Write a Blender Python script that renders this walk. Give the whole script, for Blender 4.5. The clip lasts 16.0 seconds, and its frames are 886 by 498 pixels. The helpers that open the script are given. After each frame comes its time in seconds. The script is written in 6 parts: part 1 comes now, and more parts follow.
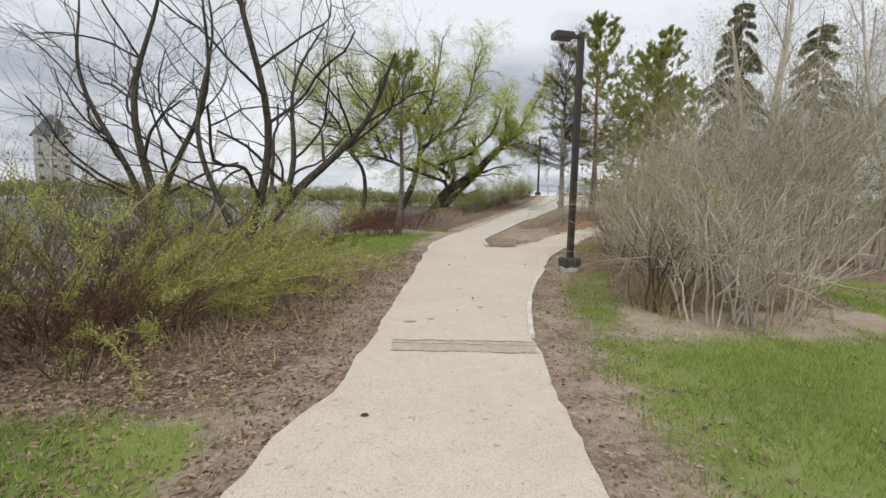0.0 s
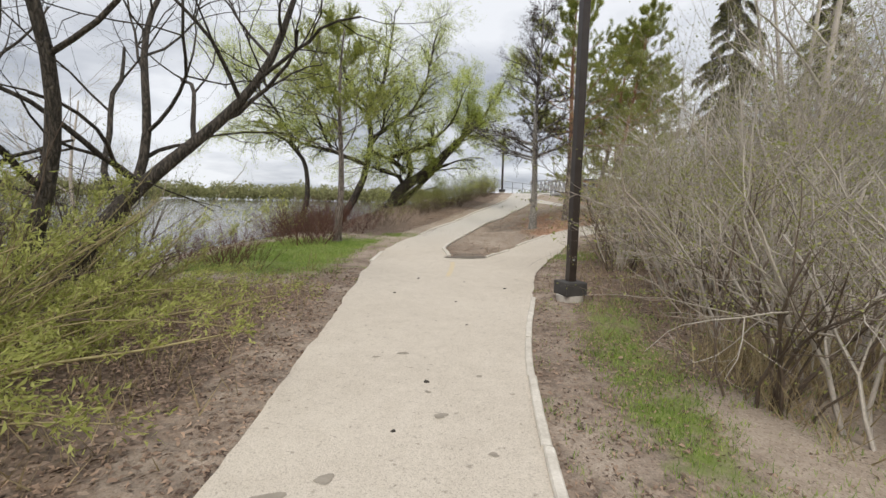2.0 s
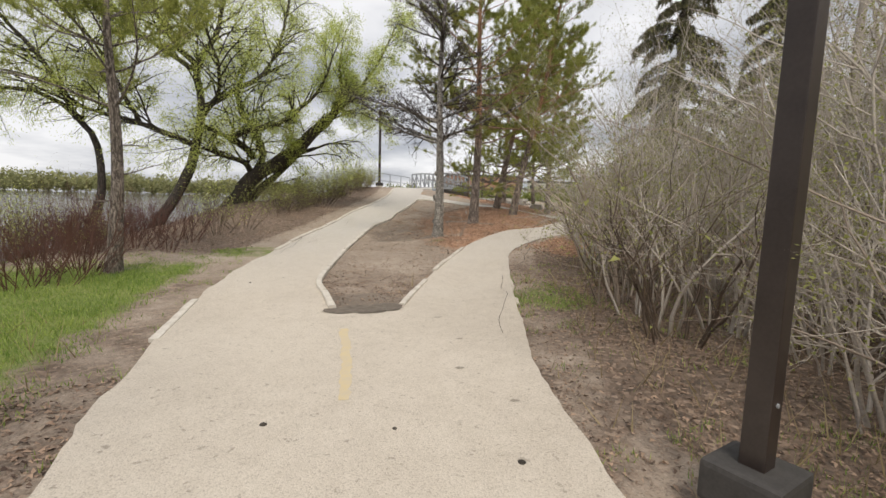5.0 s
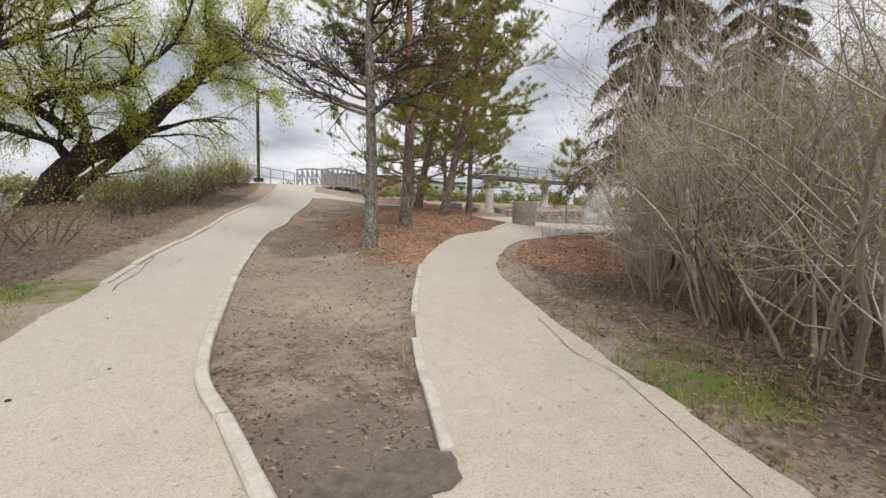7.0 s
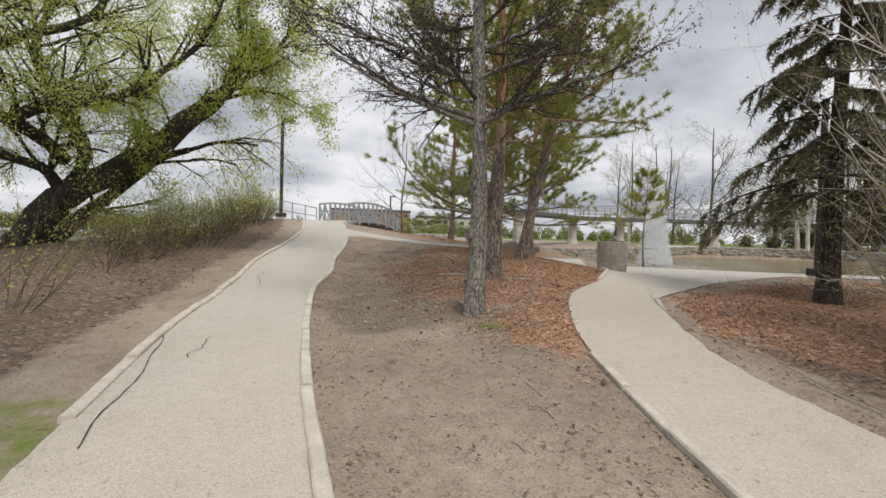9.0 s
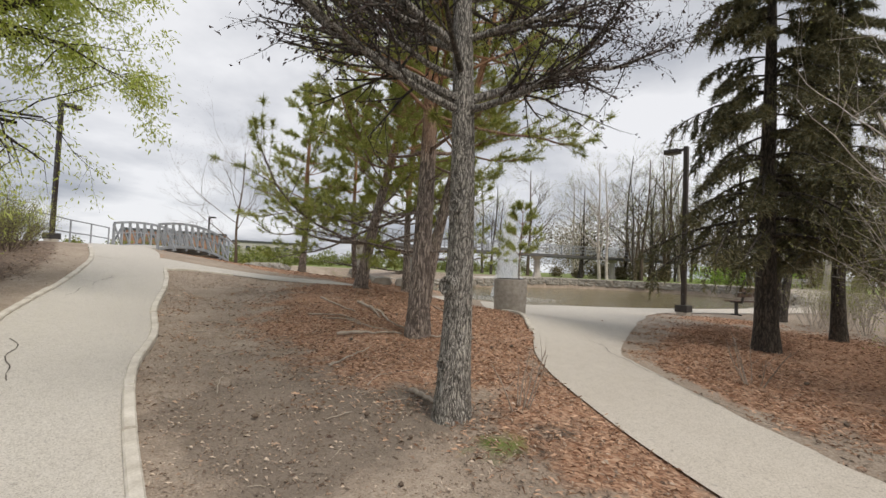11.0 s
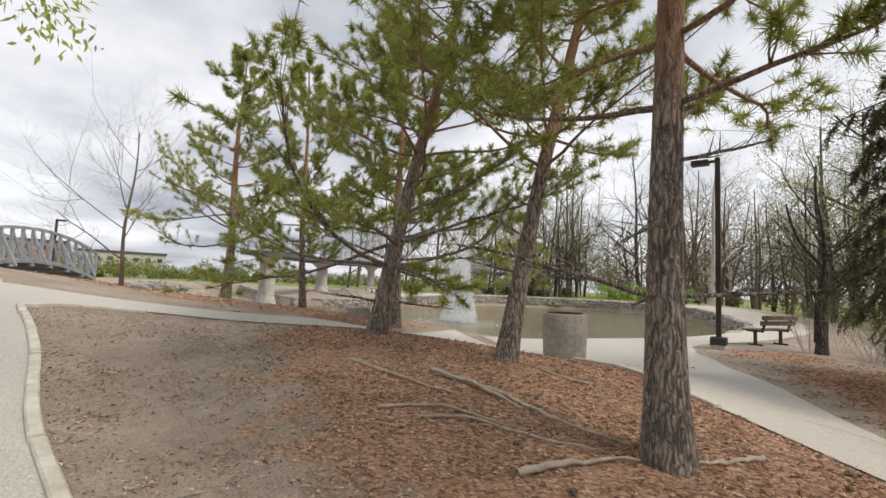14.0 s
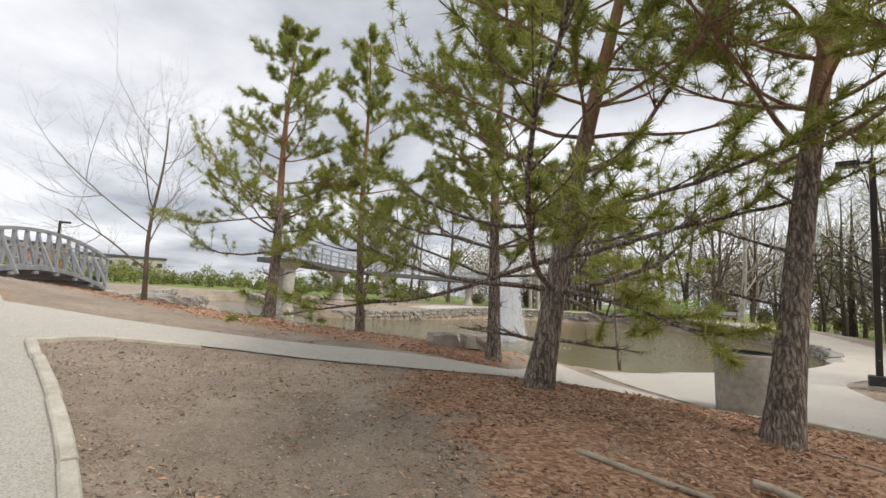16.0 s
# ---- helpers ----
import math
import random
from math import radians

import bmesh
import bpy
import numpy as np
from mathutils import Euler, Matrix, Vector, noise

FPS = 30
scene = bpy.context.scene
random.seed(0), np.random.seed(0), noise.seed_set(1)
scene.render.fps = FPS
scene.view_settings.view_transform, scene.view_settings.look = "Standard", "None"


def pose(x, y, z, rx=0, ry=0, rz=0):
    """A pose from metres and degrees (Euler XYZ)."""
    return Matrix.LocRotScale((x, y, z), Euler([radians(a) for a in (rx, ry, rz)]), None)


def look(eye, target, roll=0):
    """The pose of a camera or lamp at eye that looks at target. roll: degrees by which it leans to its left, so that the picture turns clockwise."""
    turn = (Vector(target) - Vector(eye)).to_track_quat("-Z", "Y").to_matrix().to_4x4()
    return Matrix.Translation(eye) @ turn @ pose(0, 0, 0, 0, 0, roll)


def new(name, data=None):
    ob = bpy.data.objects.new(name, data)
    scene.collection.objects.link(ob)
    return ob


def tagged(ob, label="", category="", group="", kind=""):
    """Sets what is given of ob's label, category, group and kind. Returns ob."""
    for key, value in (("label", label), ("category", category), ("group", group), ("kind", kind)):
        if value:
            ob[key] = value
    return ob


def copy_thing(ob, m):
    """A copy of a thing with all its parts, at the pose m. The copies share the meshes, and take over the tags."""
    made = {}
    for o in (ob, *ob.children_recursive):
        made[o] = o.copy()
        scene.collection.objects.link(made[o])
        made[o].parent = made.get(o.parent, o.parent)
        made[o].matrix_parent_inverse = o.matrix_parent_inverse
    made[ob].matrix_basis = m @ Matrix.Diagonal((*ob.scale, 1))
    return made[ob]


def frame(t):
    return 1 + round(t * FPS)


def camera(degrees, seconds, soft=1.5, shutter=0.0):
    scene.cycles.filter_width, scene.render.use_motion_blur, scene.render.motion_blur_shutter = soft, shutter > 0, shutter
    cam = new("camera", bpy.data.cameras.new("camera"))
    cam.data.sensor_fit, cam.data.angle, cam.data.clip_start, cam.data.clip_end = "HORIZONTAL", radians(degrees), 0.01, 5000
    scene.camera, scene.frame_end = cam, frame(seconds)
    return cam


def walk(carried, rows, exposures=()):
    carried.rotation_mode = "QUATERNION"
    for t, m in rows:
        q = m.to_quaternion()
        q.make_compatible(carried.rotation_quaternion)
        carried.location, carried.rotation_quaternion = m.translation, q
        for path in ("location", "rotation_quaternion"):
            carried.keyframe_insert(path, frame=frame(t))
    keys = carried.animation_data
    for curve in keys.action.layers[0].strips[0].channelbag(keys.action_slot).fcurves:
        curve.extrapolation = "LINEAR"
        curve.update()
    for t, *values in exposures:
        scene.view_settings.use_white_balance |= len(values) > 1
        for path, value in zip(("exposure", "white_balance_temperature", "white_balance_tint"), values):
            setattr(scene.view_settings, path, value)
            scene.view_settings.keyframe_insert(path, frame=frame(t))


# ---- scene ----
cam = camera(87.4, 16.0)
PATH = [
    (0, (0.117, 0.656, 1.545), (0.105, 2.645, 1.336), 1.3),
    (0.5, (0.141, 1.444, 1.557), (0.129, 3.431, 1.333), 1.4),
    (1, (0.215, 2.299, 1.554), (0.241, 4.287, 1.33), 1.5),
    (1.5, (0.294, 3.183, 1.546), (0.358, 5.169, 1.324), 1.5),
    (2, (0.366, 4.046, 1.543), (0.525, 6.028, 1.328), 1.3),
    (2.5, (0.379, 4.887, 1.547), (0.569, 6.866, 1.332), 0.6),
    (3, (0.404, 5.721, 1.566), (0.61, 7.698, 1.346), 1.1),
    (3.5, (0.447, 6.577, 1.588), (0.674, 8.552, 1.362), 1.4),
    (4, (0.529, 7.443, 1.596), (0.892, 9.398, 1.374), 1.9),
    (4.5, (0.567, 8.366, 1.608), (1.148, 10.267, 1.39), 2.0),
    (5, (0.625, 9.314, 1.605), (1.341, 11.168, 1.38), 1.8),
    (7.5, (0.984, 14.289, 1.439), (2.19, 15.872, 1.236), 1.6),
    (8, (1.045, 15.209, 1.461), (2.239, 16.802, 1.27), 1.6),
    (8.5, (1.078, 16.017, 1.497), (2.253, 17.63, 1.376), 1.3),
    (9, (1.105, 16.762, 1.544), (2.265, 18.389, 1.484), 1.7),
    (9.5, (1.214, 17.514, 1.628), (2.356, 19.156, 1.595), 1.0),
    (10, (1.384, 18.256, 1.669), (2.719, 19.745, 1.665), 1.7),
    (12.3, (2.404, 21.551, 1.744), (4.227, 22.359, 1.902), 2.2),
    (12.5, (2.498, 21.849, 1.749), (4.332, 22.631, 1.909), 2.4),
    (13, (2.811, 22.6, 1.796), (4.669, 23.32, 1.966), 2.5),
    (13.5, (3.055, 23.333, 1.877), (4.935, 23.996, 2.035), 2.3),
    (14, (3.385, 24.069, 1.938), (5.269, 24.721, 2.098), 2.3),
    (14.5, (3.685, 24.757, 1.992), (5.563, 25.422, 2.172), 2.5),
    (15, (4.051, 25.455, 2.017), (5.929, 26.117, 2.203), 2.6),
    (15.5, (4.355, 26.136, 2.068), (6.233, 26.796, 2.259), 2.9),
    (16, (4.734, 26.809, 2.1), (6.616, 27.455, 2.298), 3.2),
]
walk(cam, [(t, look(eye, target, roll)) for t, eye, target, roll in PATH], ((0.0, -0.09, 6280, 10), (3.0, -0.05, 6380, 10), (5.0, -0.04, 6550, 11), (8.0, -0.12, 6450, 11), (10.2, -0.17, 6450, 11), (13.0, 0.02, 6430, 11), (16.0, 0.05, 6430, 11)))

# ---- world, sun, exposure ----
def nodes_of(tree):
    tree.nodes.clear()
    return tree.nodes, tree.links

world = bpy.data.worlds.new("sky")
scene.world = world
world.use_nodes = True
N, K = nodes_of(world.node_tree)
sky = N.new("ShaderNodeTexSky")
sky.sky_type, sky.sun_disc = "NISHITA", False
sky.sun_elevation, sky.sun_rotation = radians(48), radians(200)
bg1 = N.new("ShaderNodeBackground")
bg1.inputs["Strength"].default_value = 0.09
K.new(sky.outputs[0], bg1.inputs["Color"])
tc = N.new("ShaderNodeTexCoord")
sep = N.new("ShaderNodeSeparateXYZ")
K.new(tc.outputs["Generated"], sep.inputs[0])
lift = N.new("ShaderNodeMath"); lift.operation = "ADD"; lift.inputs[1].default_value = 0.18
K.new(sep.outputs["Z"], lift.inputs[0])
absn = N.new("ShaderNodeMath"); absn.operation = "MAXIMUM"; absn.inputs[1].default_value = 0.12
K.new(lift.outputs[0], absn.inputs[0])
dv = N.new("ShaderNodeVectorMath"); dv.operation = "DIVIDE"
comb = N.new("ShaderNodeCombineXYZ")
for i in range(3):
    K.new(absn.outputs[0], comb.inputs[i])
K.new(tc.outputs["Generated"], dv.inputs[0]); K.new(comb.outputs[0], dv.inputs[1])
cl = N.new("ShaderNodeTexNoise")
cl.inputs["Scale"].default_value, cl.inputs["Detail"].default_value, cl.inputs["Roughness"].default_value = 0.85, 7, 0.52
K.new(dv.outputs[0], cl.inputs["Vector"])
ramp = N.new("ShaderNodeValToRGB")
ramp.color_ramp.elements[0].position, ramp.color_ramp.elements[0].color = 0.38, (0.45, 0.475, 0.53, 1)
ramp.color_ramp.elements[1].position, ramp.color_ramp.elements[1].color = 0.60, (0.99, 0.995, 1.01, 1)
K.new(cl.outputs["Fac"], ramp.inputs[0])
bg2 = N.new("ShaderNodeBackground")
bg2.inputs["Strength"].default_value = 1.0
K.new(ramp.outputs[0], bg2.inputs["Color"])
mix = N.new("ShaderNodeMixShader"); mix.inputs[0].default_value = 0.93
K.new(bg1.outputs[0], mix.inputs[1]); K.new(bg2.outputs[0], mix.inputs[2])
wo = N.new("ShaderNodeOutputWorld"); K.new(mix.outputs[0], wo.inputs[0])

sun_data = bpy.data.lights.new("sun", "SUN")
sun_data.energy, sun_data.angle, sun_data.color = 2.6, radians(22), (1.0, 0.92, 0.80)
sun = new("sun", sun_data)
sun.matrix_world = look((0, 0, 30), (6, 22, 0))
scene.view_settings.exposure = 0.0

# ---- materials ----
def principled(name):
    m = bpy.data.materials.new(name)
    m.use_nodes = True
    n, k = nodes_of(m.node_tree)
    out = n.new("ShaderNodeOutputMaterial")
    b = n.new("ShaderNodeBsdfPrincipled")
    k.new(b.outputs[0], out.inputs[0])
    return m, n, k, b

def tex_noise(n, k, vec, scale, detail=4.0, rough=0.55, dist=0.0):
    t = n.new("ShaderNodeTexNoise")
    t.inputs["Scale"].default_value, t.inputs["Detail"].default_value = scale, detail
    t.inputs["Roughness"].default_value, t.inputs["Distortion"].default_value = rough, dist
    if vec is not None:
        k.new(vec, t.inputs["Vector"])
    return t.outputs["Fac"]

def color_ramp(n, k, fac, stops):
    r = n.new("ShaderNodeValToRGB")
    e = r.color_ramp.elements
    while len(e) < len(stops):
        e.new(0.5)
    for el, (p, c) in zip(e, stops):
        el.position, el.color = p, (*c, 1)
    k.new(fac, r.inputs[0])
    return r.outputs[0]

def blend(n, k, fac, a, b, mode="MIX"):
    m = n.new("ShaderNodeMix")
    m.data_type, m.blend_type = "RGBA", mode
    for sock, v in ((m.inputs[0], fac), (m.inputs[6], a), (m.inputs[7], b)):
        if isinstance(v, (int, float)):
            sock.default_value = v
        elif isinstance(v, tuple):
            sock.default_value = (*v, 1)
        else:
            k.new(v, sock)
    return m.outputs[2]

def bump(n, k, b, height, strength, distance=0.01):
    m = n.new("ShaderNodeBump")
    m.inputs["Strength"].default_value, m.inputs["Distance"].default_value = strength, distance
    k.new(height, m.inputs["Height"])
    k.new(m.outputs[0], b.inputs["Normal"])

def stretch(n, k, vec, s):
    m = n.new("ShaderNodeMapping")
    m.inputs["Scale"].default_value = s
    k.new(vec, m.inputs["Vector"])
    return m.outputs[0]

def maths(n, k, op, a, b=0.0, clamp=False):
    m = n.new("ShaderNodeMath")
    m.operation, m.use_clamp = op, clamp
    for sock, v in ((m.inputs[0], a), (m.inputs[1], b)):
        if isinstance(v, (int, float)):
            sock.default_value = v
        else:
            k.new(v, sock)
    return m.outputs[0]

def plain(name, dark, light, scale=8.0, rough=0.7, metal=0.0, relief=0.2, fine=60.0, dist=0.004):
    """A two-scale mottled surface."""
    m, n, k, b = principled(name)
    g = n.new("ShaderNodeNewGeometry").outputs["Position"]
    a = tex_noise(n, k, g, scale, 5)
    f = tex_noise(n, k, g, fine, 3)
    v = maths(n, k, "ADD", maths(n, k, "MULTIPLY", a, 0.65), maths(n, k, "MULTIPLY", f, 0.35))
    k.new(color_ramp(n, k, v, [(0.32, dark), (0.68, light)]), b.inputs["Base Color"])
    b.inputs["Roughness"].default_value, b.inputs["Metallic"].default_value = rough, metal
    bump(n, k, b, v, relief, dist)
    return m

def bark(name, dark, light, upper=None, upper_from=3.0, scale=1.0):
    """Furrowed bark; upper: the colour of the upper stem."""
    m, n, k, b = principled(name)
    o = n.new("ShaderNodeTexCoord").outputs["Object"]
    v = stretch(n, k, o, (26 * scale, 26 * scale, 5.0 * scale))
    a = tex_noise(n, k, v, 1.0, 7, 0.62, 1.1)
    w = n.new("ShaderNodeTexVoronoi")
    w.feature = "DISTANCE_TO_EDGE"
    warp = n.new("ShaderNodeTexNoise")
    warp.inputs["Scale"].default_value, warp.inputs["Detail"].default_value = 9.0, 4
    k.new(o, warp.inputs["Vector"])
    shift = n.new("ShaderNodeVectorMath"); shift.operation = "MULTIPLY_ADD"
    k.new(warp.outputs["Color"], shift.inputs[0]); shift.inputs[1].default_value = (0.09, 0.09, 0.30); k.new(o, shift.inputs[2])
    k.new(stretch(n, k, shift.outputs[0], (26 * scale, 26 * scale, 4.5 * scale)), w.inputs["Vector"])
    w.inputs["Scale"].default_value = 1.0
    furrow = maths(n, k, "MULTIPLY", w.outputs[0], 2.2, True)
    h = maths(n, k, "ADD", maths(n, k, "MULTIPLY", a, 0.8), maths(n, k, "MULTIPLY", furrow, 0.35))
    c = color_ramp(n, k, h, [(0.39, dark), (0.52, tuple((x + y) / 2 for x, y in zip(dark, light))), (0.66, light)])
    big = tex_noise(n, k, o, 1.7, 3)
    c = blend(n, k, maths(n, k, "MULTIPLY", big, 0.28), c, tuple(x * 0.5 for x in light))
    if upper:
        s = n.new("ShaderNodeSeparateXYZ"); k.new(o, s.inputs[0])
        z = maths(n, k, "ADD", s.outputs[2], maths(n, k, "MULTIPLY", a, 1.2))
        f = maths(n, k, "MULTIPLY", maths(n, k, "SUBTRACT", z, upper_from), 0.8, True)
        c = blend(n, k, f, c, upper)
    k.new(c, b.inputs["Base Color"])
    b.inputs["Roughness"].default_value = 0.9
    bump(n, k, b, h, 1.0, 0.05)
    return m

def foliage(name, a, c, rough=0.55, through_light=0.35):
    """Leaves: colour varies leaf by leaf, some light passes through."""
    m, n, k, b = principled(name)
    r = n.new("ShaderNodeNewGeometry").outputs["Random Per Island"]
    p = n.new("ShaderNodeNewGeometry").outputs["Position"]
    v = maths(n, k, "ADD", maths(n, k, "MULTIPLY", r, 0.6), maths(n, k, "MULTIPLY", tex_noise(n, k, p, 0.9, 2), 0.4))
    col = color_ramp(n, k, v, [(0.2, a), (0.8, c)])
    k.new(col, b.inputs["Base Color"])
    b.inputs["Roughness"].default_value = rough
    t = n.new("ShaderNodeBsdfTranslucent"); k.new(col, t.inputs["Color"])
    s = n.new("ShaderNodeMixShader"); s.inputs[0].default_value = through_light
    k.new(b.outputs[0], s.inputs[1]); k.new(t.outputs[0], s.inputs[2])
    out = [x for x in n if x.type == "OUTPUT_MATERIAL"][0]
    k.new(s.outputs[0], out.inputs[0])
    return m

M_BARK_GREY = bark("bark_grey", (0.06, 0.053, 0.045), (0.66, 0.62, 0.56), None, 3, 1.9)
M_BARK_PINE = bark("bark_pine", (0.085, 0.066, 0.056), (0.50, 0.42, 0.36), (0.42, 0.235, 0.14), 3.0)
M_BARK_GREY_PINE = bark("bark_grey_pine", (0.075, 0.06, 0.05), (0.40, 0.34, 0.29))
M_BARK_DARK = bark("bark_dark", (0.03, 0.026, 0.022), (0.15, 0.125, 0.10))
M_BARK_WILLOW = bark("bark_willow", (0.022, 0.019, 0.017), (0.12, 0.10, 0.085), None, 3, 0.8)
M_TWIG_GREY = plain("twig_grey", (0.30, 0.26, 0.225), (0.68, 0.62, 0.55), 2.0, 0.8)
M_TWIG_BROWN = plain("twig_brown", (0.065, 0.046, 0.034), (0.20, 0.15, 0.11), 2.0, 0.8)
M_TWIG_MID = plain("twig_mid", (0.20, 0.155, 0.12), (0.52, 0.44, 0.37), 2.0, 0.8)
M_TWIG_RED = plain("twig_red", (0.065, 0.028, 0.022), (0.17, 0.08, 0.055), 2.0, 0.8)
M_TWIG_YELLOW = plain("twig_yellow", (0.17, 0.135, 0.06), (0.50, 0.43, 0.22), 2.0, 0.7)
M_LEAF_WILLOW = foliage("leaf_willow", (0.40, 0.48, 0.09), (0.78, 0.82, 0.28), 0.55, 0.62)
M_LEAF_SCRUB = foliage("leaf_scrub", (0.26, 0.29, 0.065), (0.60, 0.62, 0.21), 0.6, 0.55)
M_LEAF_BUD = foliage("leaf_bud", (0.24, 0.26, 0.07), (0.48, 0.50, 0.17), 0.55, 0.55)
M_NEEDLE_PINE = foliage("needle_pine", (0.20, 0.245, 0.055), (0.54, 0.55, 0.16), 0.5, 0.5)
M_NEEDLE_SPRUCE = foliage("needle_spruce", (0.06, 0.066, 0.032), (0.20, 0.175, 0.08), 0.6, 0.2)
M_BUD_DARK = foliage("bud_dark", (0.03, 0.02, 0.02), (0.09, 0.06, 0.05), 0.7, 0.1)
M_GRASS = foliage("grass", (0.13, 0.24, 0.04), (0.42, 0.50, 0.13), 0.5, 0.35)
M_REED = foliage("reed", (0.25, 0.19, 0.10), (0.46, 0.38, 0.22), 0.7, 0.2)
M_LITTER = foliage("litter", (0.06, 0.036, 0.026), (0.44, 0.31, 0.22), 0.8, 0.05)
M_CHIP = foliage("bark_chip", (0.10, 0.065, 0.045), (0.66, 0.54, 0.43), 0.85, 0.05)
M_NEEDLE_LITTER = foliage("needle_litter", (0.20, 0.105, 0.06), (0.74, 0.50, 0.35), 0.85, 0.05)
M_FAR_GREEN_LEAF = foliage("undergrowth_leaf", (0.12, 0.15, 0.05), (0.27, 0.29, 0.10))
M_HEDGE = foliage("hedge", (0.16, 0.30, 0.03), (0.42, 0.58, 0.10))
M_METAL_BROWN = plain("painted_brown_metal", (0.028, 0.020, 0.017), (0.048, 0.036, 0.031), 5, 0.38, 0.0, 0.05)
M_BASE_BLACK = plain("base_shroud", (0.035, 0.033, 0.032), (0.075, 0.07, 0.067), 9, 0.7)
M_CONCRETE = plain("concrete", (0.40, 0.37, 0.33), (0.62, 0.59, 0.54), 6, 0.9, 0.0, 0.5)
M_KERB = plain("kerb_concrete", (0.44, 0.40, 0.34), (0.74, 0.70, 0.63), 5, 0.9, 0.0, 0.5)
M_STEEL = plain("painted_grey_steel", (0.25, 0.265, 0.285), (0.42, 0.44, 0.47), 3, 0.6, 0.1)
M_STONE = plain("stone", (0.22, 0.20, 0.175), (0.48, 0.45, 0.40), 3, 0.9, 0.0, 0.7)
M_WOOD_DARK = plain("bench_wood", (0.07, 0.045, 0.035), (0.16, 0.10, 0.075), 7, 0.7)
M_BENCH_PALE = plain("bench_pale", (0.42, 0.40, 0.37), (0.6, 0.58, 0.54), 7, 0.7)
M_DARK_SOIL = plain("dark_soil", (0.03, 0.025, 0.02), (0.07, 0.06, 0.05), 7, 0.95)
M_ROOT = plain("dead_wood", (0.27, 0.22, 0.17), (0.58, 0.51, 0.43), 9, 0.85, 0.0, 0.5)
M_LINE = plain("worn_yellow_paint", (0.55, 0.475, 0.36), (0.62, 0.51, 0.30), 9, 0.8)
M_STAIN = plain("damp_stain", (0.25, 0.22, 0.18), (0.36, 0.32, 0.265), 14, 0.7)
M_PATCH = plain("crumbling_patch", (0.33, 0.285, 0.23), (0.50, 0.445, 0.375), 14, 0.95, 0, 0.8)
M_DARK_EARTH = plain("dark_earth", (0.09, 0.075, 0.06), (0.22, 0.185, 0.15), 12, 0.95, 0, 0.7)
M_CRACK = plain("crack_dirt", (0.05, 0.04, 0.03), (0.10, 0.085, 0.07), 30, 0.95)

def make_asphalt():
    m, n, k, b = principled("pale_asphalt")
    g = n.new("ShaderNodeNewGeometry").outputs["Position"]
    big = tex_noise(n, k, g, 0.55, 5, 0.6)
    mid = tex_noise(n, k, g, 6.0, 4)
    v = n.new("ShaderNodeTexVoronoi"); v.inputs["Scale"].default_value = 120.0
    k.new(g, v.inputs["Vector"])
    chip = n.new("ShaderNodeSeparateColor"); k.new(v.outputs["Color"], chip.inputs[0])
    f = maths(n, k, "ADD", maths(n, k, "MULTIPLY", big, 0.55), maths(n, k, "MULTIPLY", mid, 0.45))
    c = color_ramp(n, k, f, [(0.30, (0.44, 0.385, 0.315)), (0.55, (0.57, 0.51, 0.43)), (0.75, (0.64, 0.585, 0.50))])
    c = blend(n, k, 0.42, c, color_ramp(n, k, chip.outputs[0], [(0.0, (0.27, 0.24, 0.20)), (0.22, (0.50, 0.45, 0.38)), (1.0, (0.70, 0.64, 0.56))]))
    pit = tex_noise(n, k, g, 17.0, 3, 0.6)
    spot = maths(n, k, "MULTIPLY", maths(n, k, "SUBTRACT", pit, 0.63), 12.0, True)
    c = blend(n, k, maths(n, k, "MULTIPLY", spot, 0.6), c, (0.20, 0.17, 0.135))
    # the stretch past the fork is older and greyer
    s = n.new("ShaderNodeSeparateXYZ"); k.new(g, s.inputs[0])
    old = maths(n, k, "MULTIPLY", maths(n, k, "SUBTRACT", maths(n, k, "ADD", s.outputs[1], maths(n, k, "MULTIPLY", big, 6.0)), 19.0), 0.12, True)
    c = blend(n, k, maths(n, k, "MULTIPLY", old, 0.55), c, color_ramp(n, k, chip.outputs[0], [(0.0, (0.33, 0.32, 0.30)), (0.3, (0.50, 0.49, 0.47)), (1.0, (0.66, 0.65, 0.62))]))
    k.new(c, b.inputs["Base Color"])
    b.inputs["Roughness"].default_value = 0.9
    h = maths(n, k, "ADD", maths(n, k, "MULTIPLY", v.outputs["Distance"], -0.8), mid)
    bump(n, k, b, h, 0.5, 0.006)
    return m

M_ASPHALT = make_asphalt()

